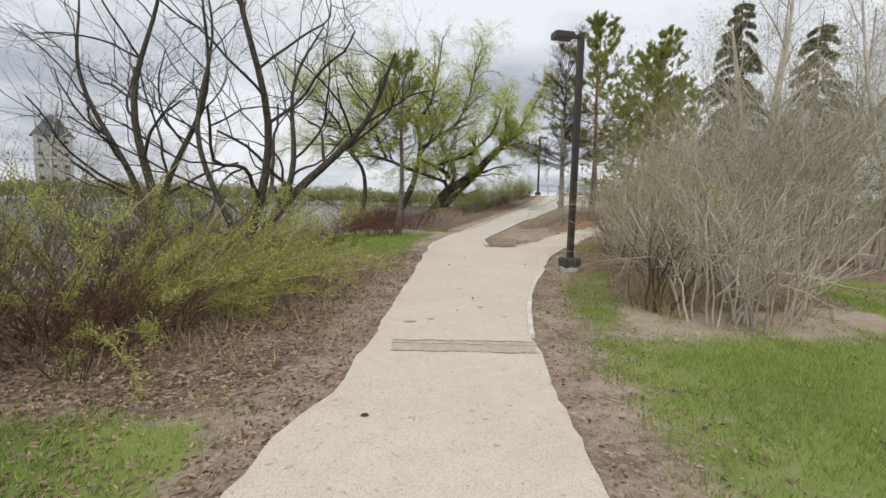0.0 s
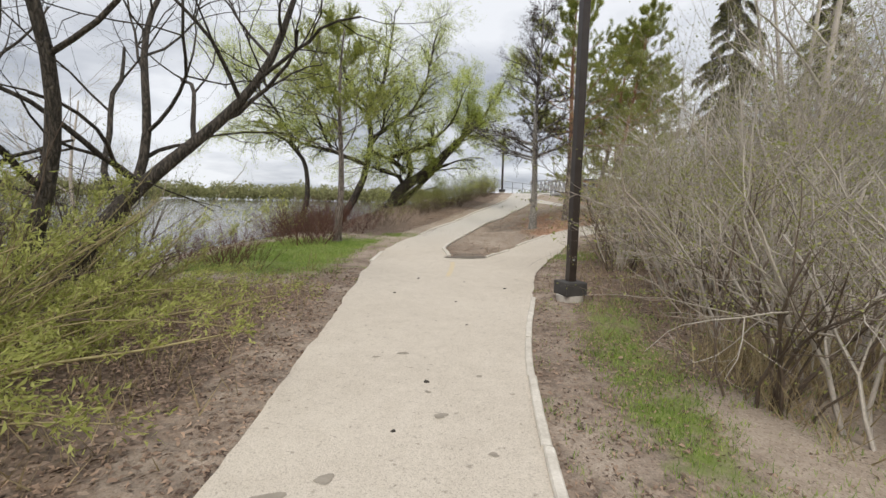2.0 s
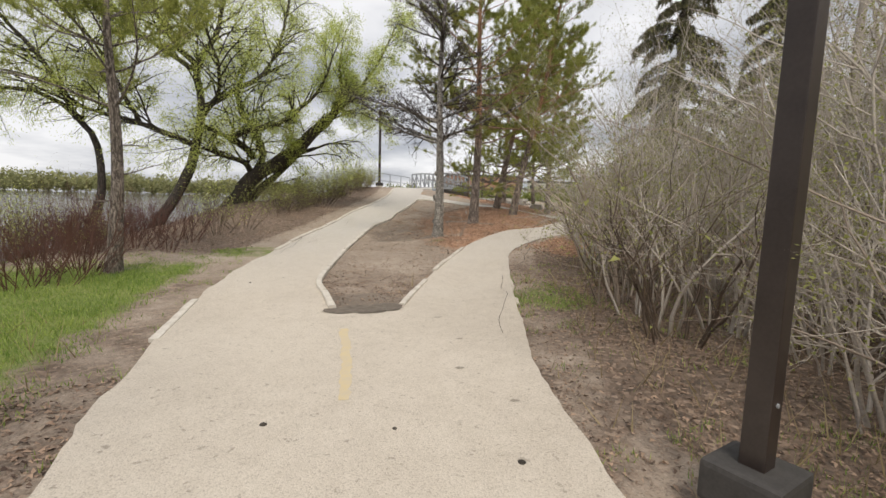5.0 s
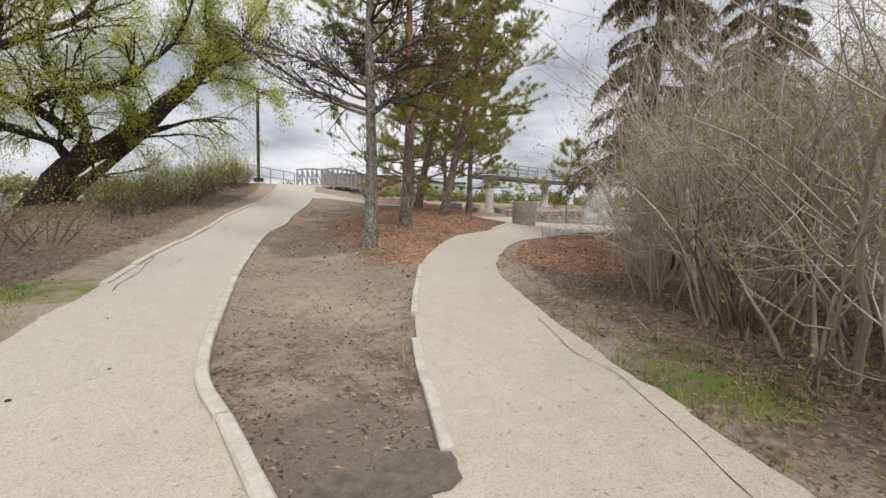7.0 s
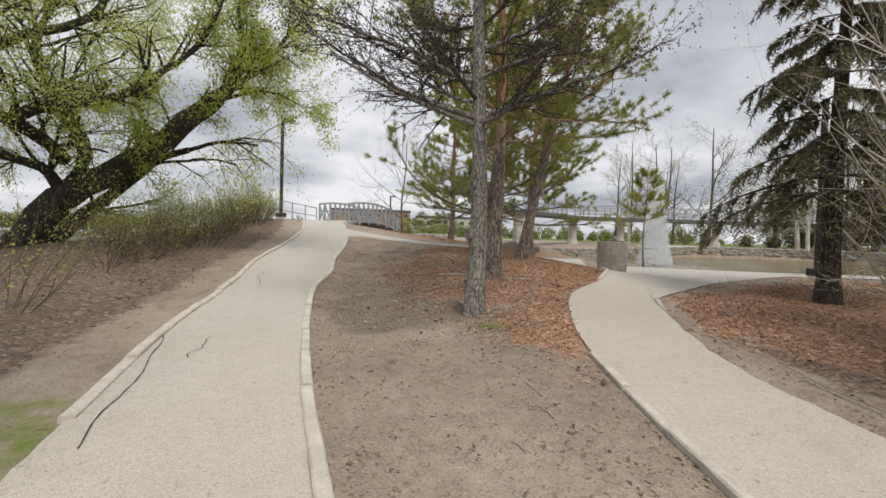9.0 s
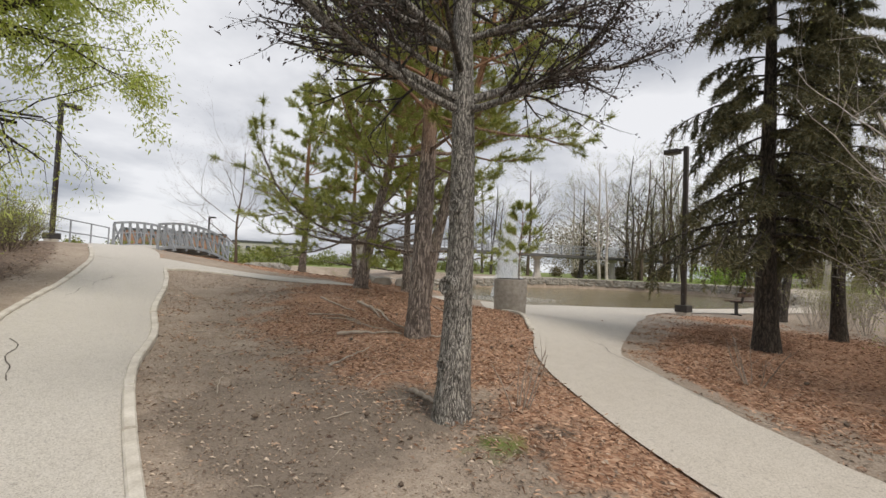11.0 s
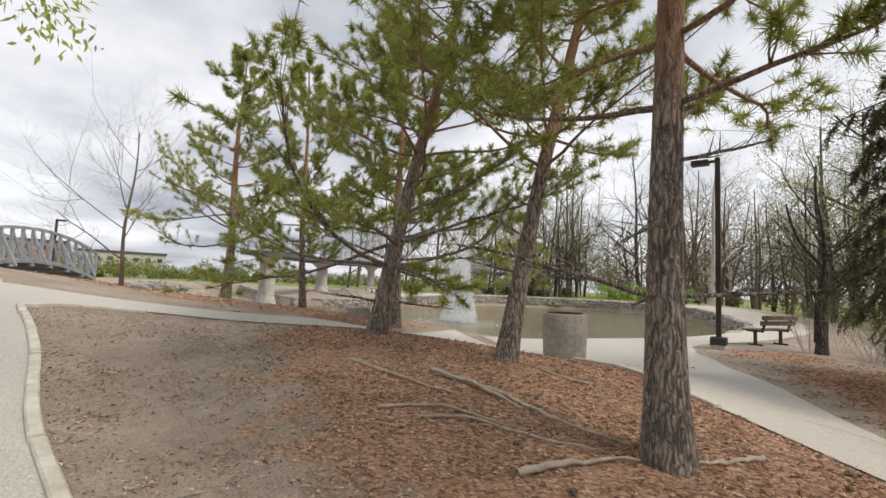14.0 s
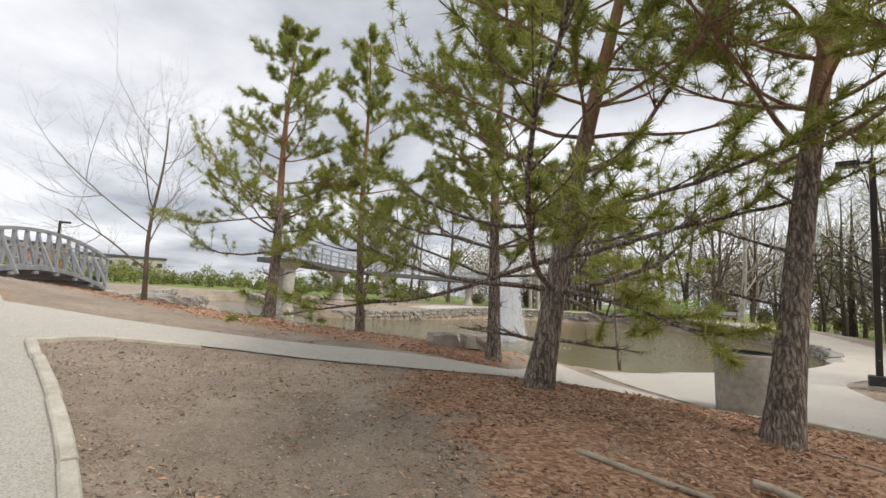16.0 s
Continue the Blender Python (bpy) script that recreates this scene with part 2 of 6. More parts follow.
def make_ground():
    m, n, k, b = principled("earth_and_turf")
    g = n.new("ShaderNodeNewGeometry").outputs["Position"]
    def mask(name, amount, scale):
        a = n.new("ShaderNodeAttribute"); a.attribute_name = name
        e = maths(n, k, "ADD", a.outputs["Fac"], maths(n, k, "MULTIPLY", maths(n, k, "SUBTRACT", tex_noise(n, k, g, scale, 6, 0.65), 0.5), amount))
        return maths(n, k, "MULTIPLY", maths(n, k, "SUBTRACT", e, 0.38), 4.0, True)
    big = tex_noise(n, k, g, 0.8, 5)
    mid = tex_noise(n, k, g, 7, 5, 0.6)
    fine = tex_noise(n, k, g, 70, 4, 0.6)
    f = maths(n, k, "ADD", maths(n, k, "MULTIPLY", big, 0.45), maths(n, k, "ADD", maths(n, k, "MULTIPLY", mid, 0.3), maths(n, k, "MULTIPLY", fine, 0.25)))
    dirt = color_ramp(n, k, f, [(0.33, (0.20, 0.16, 0.125)), (0.5, (0.36, 0.295, 0.235)), (0.68, (0.52, 0.44, 0.36))])
    w = n.new("ShaderNodeTexVoronoi"); w.inputs["Scale"].default_value = 1.0
    k.new(stretch(n, k, g, (95, 70, 60)), w.inputs["Vector"])
    speck = n.new("ShaderNodeSeparateColor"); k.new(w.outputs["Color"], speck.inputs[0])
    bits = color_ramp(n, k, speck.outputs[1], [(0.0, (0.09, 0.06, 0.042)), (0.55, (0.30, 0.22, 0.16)), (1.0, (0.58, 0.49, 0.40))])
    dirt = blend(n, k, maths(n, k, "MULTIPLY", maths(n, k, "MULTIPLY", maths(n, k, "SUBTRACT", speck.outputs[0], 0.55), 4.0, True), 0.55), dirt, bits)
    v = n.new("ShaderNodeTexVoronoi"); v.inputs["Scale"].default_value = 24
    k.new(g, v.inputs["Vector"])
    chip = n.new("ShaderNodeSeparateColor"); k.new(v.outputs["Color"], chip.inputs[0])
    litter = color_ramp(n, k, chip.outputs[0], [(0.0, (0.045, 0.028, 0.02)), (0.45, (0.12, 0.078, 0.055)), (0.85, (0.22, 0.15, 0.105)), (1.0, (0.38, 0.28, 0.21))])
    litter = blend(n, k, 0.25, litter, dirt)
    v2 = n.new("ShaderNodeTexVoronoi"); v2.inputs["Scale"].default_value = 1.0
    k.new(stretch(n, k, g, (60, 26, 30)), v2.inputs["Vector"])
    chip2 = n.new("ShaderNodeSeparateColor"); k.new(v2.outputs["Color"], chip2.inputs[0])
    needle = color_ramp(n, k, chip2.outputs[0], [(0.0, (0.20, 0.10, 0.06)), (0.5, (0.45, 0.25, 0.15)), (1.0, (0.68, 0.47, 0.33))])
    needle = blend(n, k, maths(n, k, "MULTIPLY", big, 0.5), needle, (0.20, 0.125, 0.085))
    turf = color_ramp(n, k, f, [(0.3, (0.10, 0.12, 0.03)), (0.5, (0.17, 0.22, 0.05)), (0.7, (0.30, 0.30, 0.11))])
    c = blend(n, k, mask("litter", 0.9, 2.2), dirt, litter)
    c = blend(n, k, mask("needle", 2.1, 1.3), c, needle)
    c = blend(n, k, mask("damp", 1.5, 1.6), c, blend(n, k, 0.45, (0.105, 0.085, 0.068), dirt))
    c = blend(n, k, mask("grass", 1.1, 2.6), c, turf)
    k.new(c, b.inputs["Base Color"])
    b.inputs["Roughness"].default_value = 0.95
    h = maths(n, k, "ADD", fine, maths(n, k, "MULTIPLY", mid, 1.2))
    bump(n, k, b, h, 0.7, 0.02)
    return m

M_GROUND = make_ground()

def make_water(name, tint, scale, chop):
    m, n, k, b = principled(name)
    g = n.new("ShaderNodeNewGeometry").outputs["Position"]
    b.inputs["Base Color"].default_value = (*tint, 1)
    b.inputs["Roughness"].default_value = 0.06
    b.inputs["IOR"].default_value = 1.33
    w = tex_noise(n, k, stretch(n, k, g, (1.0, 2.0, 1.0)), scale, 4, 0.6)
    bump(n, k, b, w, chop, 0.12)
    return m

M_POND = make_water("pond_water", (0.15, 0.125, 0.04), 4.5, 0.26)
M_LAKE = make_water("lake_water", (0.16, 0.16, 0.15), 1.5, 0.22)
M_FOAM = foliage("white_water", (0.88, 0.90, 0.92), (0.97, 0.98, 1.0), 0.4, 0.5)

# ---- helpers of the build ----
RNG = random.Random(7)
NP = np.random.RandomState(11)

def part(name, bm, material, parent=None, label=""):
    me = bpy.data.meshes.new(name)
    bm.to_mesh(me)
    bm.free()
    me.materials.append(material)
    ob = new(name, me)
    ob.parent = parent
    if label:
        ob["label"] = label
    return ob

def raw(name, verts, faces, material, parent=None, label="", smooth=True):
    """A mesh object from an array of corners and an array (n, k) of faces, or a list of such arrays."""
    me = bpy.data.meshes.new(name)
    verts = np.asarray(verts, dtype=np.float32).reshape(-1, 3)
    groups = faces if isinstance(faces, list) else [faces]
    groups = [np.asarray(g, dtype=np.int32) for g in groups if len(g)]
    loops = np.concatenate([g.ravel() for g in groups])
    sizes = np.concatenate([np.full(len(g), g.shape[1], dtype=np.int32) for g in groups])
    starts = np.concatenate([[0], np.cumsum(sizes)[:-1]]).astype(np.int32)
    me.vertices.add(len(verts)); me.vertices.foreach_set("co", verts.ravel())
    me.loops.add(len(loops)); me.loops.foreach_set("vertex_index", loops)
    me.polygons.add(len(sizes)); me.polygons.foreach_set("loop_start", starts)
    me.update(calc_edges=True)
    me.polygons.foreach_set("use_smooth", np.full(len(sizes), smooth))
    me.materials.append(material)
    ob = new(name, me)
    ob.parent = parent
    if label:
        ob["label"] = label
    return ob

def empty(name, place=(0, 0, 0), turn=0.0):
    ob = new(name)
    ob.matrix_basis = pose(*place, 0, 0, turn)
    return ob

def box(bm, lo, hi, bevel=0.0, m=None):
    """A box between two corners, bevelled, optionally moved by m."""
    r = bmesh.ops.create_cube(bm, size=1.0)
    vs = r["verts"]
    for v in vs:
        v.co = Vector([(lo[i] + hi[i]) / 2 + v.co[i] * (hi[i] - lo[i]) for i in range(3)])
    if bevel:
        es = list({e for v in vs for e in v.link_edges})
        out = bmesh.ops.bevel(bm, geom=es, offset=bevel, segments=2, affect="EDGES", profile=0.7)
        vs = list({v for f in out["faces"] for v in f.verts} | {v for v in vs if v.is_valid})
    if m is not None:
        bmesh.ops.transform(bm, matrix=m, verts=[v for v in vs if v.is_valid])

def bar(bm, a, b, w, h=None, bevel=0.0):
    """A square bar from a to b."""
    a, b = Vector(a), Vector(b)
    d = b - a
    q = d.to_track_quat("Z", "X" if abs(d.normalized().y) > 0.9 else "Y")
    m = Matrix.Translation(a) @ q.to_matrix().to_4x4()
    h = h or w
    box(bm, (-w / 2, -h / 2, 0), (w / 2, h / 2, d.length), bevel, m)

def rod(bm, a, b, r1, r2=None, sides=10):
    a, b = Vector(a), Vector(b)
    d = b - a
    m = Matrix.Translation((a + b) / 2) @ d.to_track_quat("Z", "Y").to_matrix().to_4x4()
    bmesh.ops.create_cone(bm, cap_ends=True, segments=sides, radius1=r1, radius2=r1 if r2 is None else r2, depth=d.length, matrix=m)

def curve_points(pts, step=0.4):
    """Points along a smooth line through pts."""
    P = [np.array(p, float) for p in pts]
    P = [2 * P[0] - P[1]] + P + [2 * P[-1] - P[-2]]
    out = []
    for i in range(1, len(P) - 2):
        n = max(2, int(np.linalg.norm(P[i + 1] - P[i]) / step))
        for j in range(n):
            t = j / n
            a, b, c, d = P[i - 1:i + 3]
            out.append(0.5 * (2 * b + (c - a) * t + (2 * a - 5 * b + 4 * c - d) * t * t + (3 * b - a - 3 * c + d) * t ** 3))
    out.append(P[-2])
    return np.array(out)

def even(pts, n):
    """n points at equal steps along a smooth line."""
    c = curve_points(pts, 0.2)
    s = np.concatenate([[0], np.cumsum(np.linalg.norm(np.diff(c, axis=0), axis=1))])
    u = np.linspace(0, s[-1], n)
    return np.stack([np.interp(u, s, c[:, i]) for i in range(c.shape[1])], 1)

# ---- the lie of the land ----
POND_Z, LAKE_Z = 0.22, -0.75

def ease(t):
    t = np.clip(t, 0, 1)
    return t * t * (3 - 2 * t)

# the lines that bound the paths, in plan
LEFT_EDGE = [(-1.25, -6), (-1.1, 0), (-0.98, 2.9), (-0.7, 4.7), (-0.6, 8.2), (-0.5, 12), (-0.38, 14.6), (0.06, 17.8), (0.84, 20.5), (1.62, 22.9), (2.9, 25.8), (3.75, 27.9), (5.1, 30.3), (6.75, 33.6), (7.6, 36.0), (8.5, 38.8), (9.7, 41.6), (11.2, 44.0)]
RIGHT_EDGE = [(1.0, -6), (1.0, 0), (1.0, 3.0), (1.07, 4.9), (1.13, 6), (1.5, 8), (1.93, 9.6), (2.33, 10.9), (2.75, 12.4), (3.5, 14.1), (4.5, 16.1), (5.4, 17.8), (6.4, 19.2), (8.4, 20.8), (9.4, 21.3), (12.4, 21.65), (15, 21.9), (17.6, 21.6), (20.0, 19.9), (23.5, 17.6), (28, 15.6), (35, 14.6)]
ISLAND_LEFT = [(1.42, 15.1), (1.46, 17), (2.02, 19.1), (2.68, 21.3), (3.95, 24.6), (4.98, 26.4), (5.72, 28), (6.85, 30), (7.95, 32.3)]
ISLAND_RIGHT = [(2.2, 15.0), (3.2, 16.8), (4.15, 18.3), (5.15, 19.7), (6.1, 20.75), (7.5, 21.9), (9.5, 22.8), (10.9, 23.6), (12.0, 24.6)]
BRANCH_LOW = [(7.3, 32.5), (7.95, 32.3), (8.75, 32.25), (9.6, 31.3), (10.05, 29.6), (10.35, 27.9), (11.1, 26.3), (12.0, 24.6)]
BRANCH_UP = [(8.1, 35.2), (8.9, 34.6), (9.6, 33.5), (10.5, 32.0), (11.1, 30.2), (11.9, 28.9), (13.4, 28.1), (15.3, 27.8)]
POND = [(15.3, 29.5), (15.65, 27.8), (16.5, 25.7), (18.0, 23.6), (20.5, 21.3), (24, 19.3), (28.5, 17.6), (34, 17.0), (42, 18), (48, 22), (50, 27), (49, 33.5), (44, 37), (38.5, 38.8), (33, 42), (31.8, 45), (34.5, 49.5), (40, 56), (46, 63), (42, 66), (33, 56), (27.5, 49), (24, 45.5), (20.5, 41), (17.9, 36), (16.2, 32)]

PROFILE_Y = [-60, -8, 0, 11, 15, 18, 22, 25, 27, 32.5, 36, 39, 46, 80]
PROFILE_Z = [-0.1, 0, 0, 0.03, 0.12, 0.17, 0.27, 0.5, 0.68, 1.39, 1.85, 2.1, 2.1, 1.2]
EAST_Y = [-60, 0, 11, 15, 21, 24, 27, 32, 36, 39, 46, 80]
EAST_Z = [0, 0, 0.1, 0.3, 0.62, 0.85, 1.15, 1.28, 1.5, 1.68, 1.75, 1.2]
_lx = curve_points(LEFT_EDGE, 0.3)
_pond = np.array(curve_points(POND + POND[:1], 0.8))

def soft_profile(y, ys, zs):
    return sum(np.interp(y + o, ys, zs) for o in (-1.2, -0.6, 0, 0.6, 1.2)) / 5

def inside(x, y, poly):
    c = np.zeros(np.shape(x), bool)
    for (x1, y1), (x2, y2) in zip(poly, np.roll(poly, -1, axis=0)):
        hit = (y1 > y) != (y2 > y)
        with np.errstate(divide="ignore", invalid="ignore"):
            c ^= hit & (x < (x2 - x1) * (y - y1) / (y2 - y1 + 1e-12) + x1)
    return c

def distance(x, y, line):
    d = np.full(np.shape(x), 1e9)
    for (x1, y1), (x2, y2) in zip(line[:-1], line[1:]):
        dx, dy = x2 - x1, y2 - y1
        t = np.clip(((x - x1) * dx + (y - y1) * dy) / (dx * dx + dy * dy + 1e-12), 0, 1)
        d = np.minimum(d, np.hypot(x - x1 - t * dx, y - y1 - t * dy))
    return d

def base_height(x, y):
    """The land without pond and lake."""
    x, y = np.asarray(x, float), np.asarray(y, float)
    zp, ze = soft_profile(y, PROFILE_Y, PROFILE_Z), soft_profile(y, EAST_Y, EAST_Z)
    px = np.interp(y, [0, 10, 18, 22, 27, 32, 40], [0, 0.4, 1.6, 3.0, 5.2, 7.9, 9.5])
    z = zp + (ze - zp) * ease((x - px - 0.3) / 4.5)
    shore = 0.62 + 0.55 * ease((x - 28) / 18)
    w = ease((x - 10.2) / 3.0) * ease((31 - y) / 5) * ease((y - 13) / 6)
    far = ease((x - 12.9) / 4.6) * ease((y - 6) / 8)
    w = np.maximum(w, far)
    z = z + (shore - z) * w
    dip = distance(x, y, [(3.9, 16.5), (5.6, 19.0), (7.4, 21.0), (10, 22.1)])
    z = z - 0.13 * np.exp(-(dip / 1.3) ** 2)
    brook = distance(x, y, [(24, 41.8), (18.8, 42.0), (15.7, 43.7), (13.5, 49), (8, 56), (0, 62)])
    return z + (0.1 - z) * (1 - ease((brook - 1.2) / 1.6))

def ground(x, y):
    """The height of the ground."""
    x, y = np.asarray(x, float), np.asarray(y, float)
    z = base_height(x, y)
    lx = np.interp(y, _lx[:, 1], _lx[:, 0])
    bank = np.interp(y, [-20, 0, 10, 14, 20, 26, 30, 34, 42, 60], [5.5, 5.5, 5.0, 4.5, 4.0, 4.6, 5.2, 3.4, 2.5, 3.0])
    drop = ease((lx - bank - x) / 4.0)
    z = z + (LAKE_Z - 0.5 - z) * drop
    d = distance(x, y, _pond)
    ins = inside(x, y, _pond)
    return np.where(ins, z + (POND_Z - 0.6 - z) * ease(d / 0.35), z)

def gz(x, y):
    return float(ground(x, y))

# ---- ground, paths, water ----
def strip_mesh(left, right, across=6):
    """Corners and faces of a band between two lines with the same number of points."""
    n = len(left)
    v = []
    for i in range(n):
        for j in range(across + 1):
            t = j / across
            v.append((left[i][0] * (1 - t) + right[i][0] * t, left[i][1] * (1 - t) + right[i][1] * t))
    f = [(i * (across + 1) + j, i * (across + 1) + j + 1, (i + 1) * (across + 1) + j + 1, (i + 1) * (across + 1) + j)
         for i in range(n - 1) for j in range(across)]
    return v, f

def cut(line, lo, hi):
    """The stretch of a smooth line between two values of y."""
    c = curve_points(line, 0.1)
    return [tuple(p) for p in c[(c[:, 1] >= lo) & (c[:, 1] <= hi)]]

def ragged(pts, amount, seed):
    """Wears an edge."""
    out = []
    for i, (x, y) in enumerate(pts):
        o = noise.noise((x * 1.3 + seed, y * 1.3, 0.0)) * amount + noise.noise((x * 5 + seed, y * 5, 3.0)) * amount * 0.5
        out.append((x + o, y))
    return out

BANDS = [
    (ragged(even(cut(LEFT_EDGE, -6, 15.0), 150), 0.06, 1), ragged(even(cut(RIGHT_EDGE[:11], -6, 15.0), 150), 0.05, 5)),
    (ragged(even([(-0.42, 14.6)] + cut(LEFT_EDGE, 14.7, 34.5) , 140), 0.06, 1), even([(1.42, 14.6), (1.42, 15.1)] + ISLAND_LEFT[1:] + [(8.4, 33.4)], 140)),
    (even(cut(LEFT_EDGE, 34.5, 44), 60), even([(8.4, 33.4), (8.9, 34.6), (9.5, 36.0), (10.4, 38.5), (11.3, 40.5), (12.25, 42.1)], 60)),
    (even([(2.1, 14.6), (2.25, 15.0)] + ISLAND_RIGHT[1:], 120), ragged(even([(3.8, 14.6)] + RIGHT_EDGE[10:16] + [(13.2, 21.8)], 120), 0.08, 9)),
    (even(BRANCH_LOW, 90), even(BRANCH_UP, 90)),
    (even([(12.0, 24.6), (13.8, 26.0), (15.3, 27.0)], 40), even([(13.2, 21.8), (15.5, 22.0), (17.8, 23.3)], 40)),
    (even([(16.6, 25.4), (18.0, 23.6), (20.5, 21.3), (24, 19.3), (28.5, 17.6), (34, 17.0), (42, 18), (48, 22), (50, 27), (49, 33.5), (44, 37), (38.5, 38.8)], 140),
     even([(15.5, 22.0), (17.6, 21.6), (20.0, 19.7), (23.3, 17.6), (28, 15.4), (34, 14.2), (44, 14.8), (51, 20.4), (53, 27), (52, 35.5), (46, 40), (40, 41.5)], 140)),
]
pv, pf = [], []
for band_no, (a, b) in enumerate(BANDS):
    v, f = strip_mesh(a, b, 8)
    pf += [tuple(i + len(pv) for i in q) for q in f]
    pv += [(x, y, 0.030 - 0.003 * band_no) for x, y in v]
pv = np.array(pv)
path_ob = raw("path", np.column_stack([pv[:, :2], ground(pv[:, 0], pv[:, 1]) + pv[:, 2]]), np.array(pf), M_ASPHALT)
tagged(path_ob, "pale worn asphalt footpath with ragged edges, forking round an island", "path", kind="structure")
PATH_POLYS = [np.array(list(a) + list(b)[::-1], float) for a, b in BANDS]

def on_path(x, y):
    c = np.zeros(np.shape(x), bool)
    for p in PATH_POLYS:
        c |= inside(x, y, p[::3])
    return c

def axis(lo, hi, near_lo, near_hi, fine, coarse):
    a = [near_lo]
    step = fine
    while a[0] > lo:
        step = min(step * 1.35, coarse)
        a.insert(0, a[0] - step)
    a += list(np.arange(near_lo + fine, near_hi, fine))
    step = fine
    while a[-1] < hi:
        step = min(step * 1.35, coarse)
        a.append(a[-1] + step)
    return np.array(a)

gx = axis(-900, 900, -9, 53, 0.27, 90)
gy = axis(-700, 1200, -4, 54, 0.27, 90)
GX, GY = np.meshgrid(gx, gy)
GZ = ground(GX, GY)
rough = np.array([[noise.noise((x * 0.9, y * 0.9, 0.0)) * 0.035 + noise.noise((x * 3.1, y * 3.1, 2.0)) * 0.014 for x in gx] for y in gy])
near_path = on_path(GX, GY)
deep = near_path.copy()
for dx, dy in ((1, 0), (-1, 0), (0, 1), (0, -1)):
    deep &= np.roll(near_path, (dy, dx), (0, 1))
edge_gap = np.full(GX.shape, 1e9)
close = (GX > -10) & (GX < 27) & (GY > -7) & (GY < 47)
for a, b in BANDS[:6]:
    for e in (a, b):
        e = np.array(e)[::4]
        edge_gap[close] = np.minimum(edge_gap[close], distance(GX[close], GY[close], e))
GZ = GZ + np.where(deep, -0.03, rough * ease(edge_gap / 0.7)) + np.where(~near_path, 0.006 * ease(1 - edge_gap / 0.5), 0)
w = len(gx)
idx = np.arange(len(gx) * len(gy)).reshape(len(gy), w)
gf = np.stack([idx[:-1, :-1], idx[:-1, 1:], idx[1:, 1:], idx[1:, :-1]], -1).reshape(-1, 4)
ground_ob = raw("ground", np.stack([GX, GY, GZ], -1).reshape(-1, 3), gf, M_GROUND)
tagged(ground_ob, "bare brown earth with patchy spring grass, leaf litter and pine needles", "ground", kind="structure")

LX = np.interp(GY, _lx[:, 1], _lx[:, 0])
_rx = np.array(curve_points(RIGHT_EDGE[:17], 0.3))
RX = np.interp(GY, _rx[:, 1], _rx[:, 0])

def bell(cx, cy, r):
    return ease(1.4 - np.hypot(GX - cx, GY - cy) / r)

_isl = np.array(ISLAND_LEFT + BRANCH_LOW[2:] + ISLAND_RIGHT[::-1][1:], float)

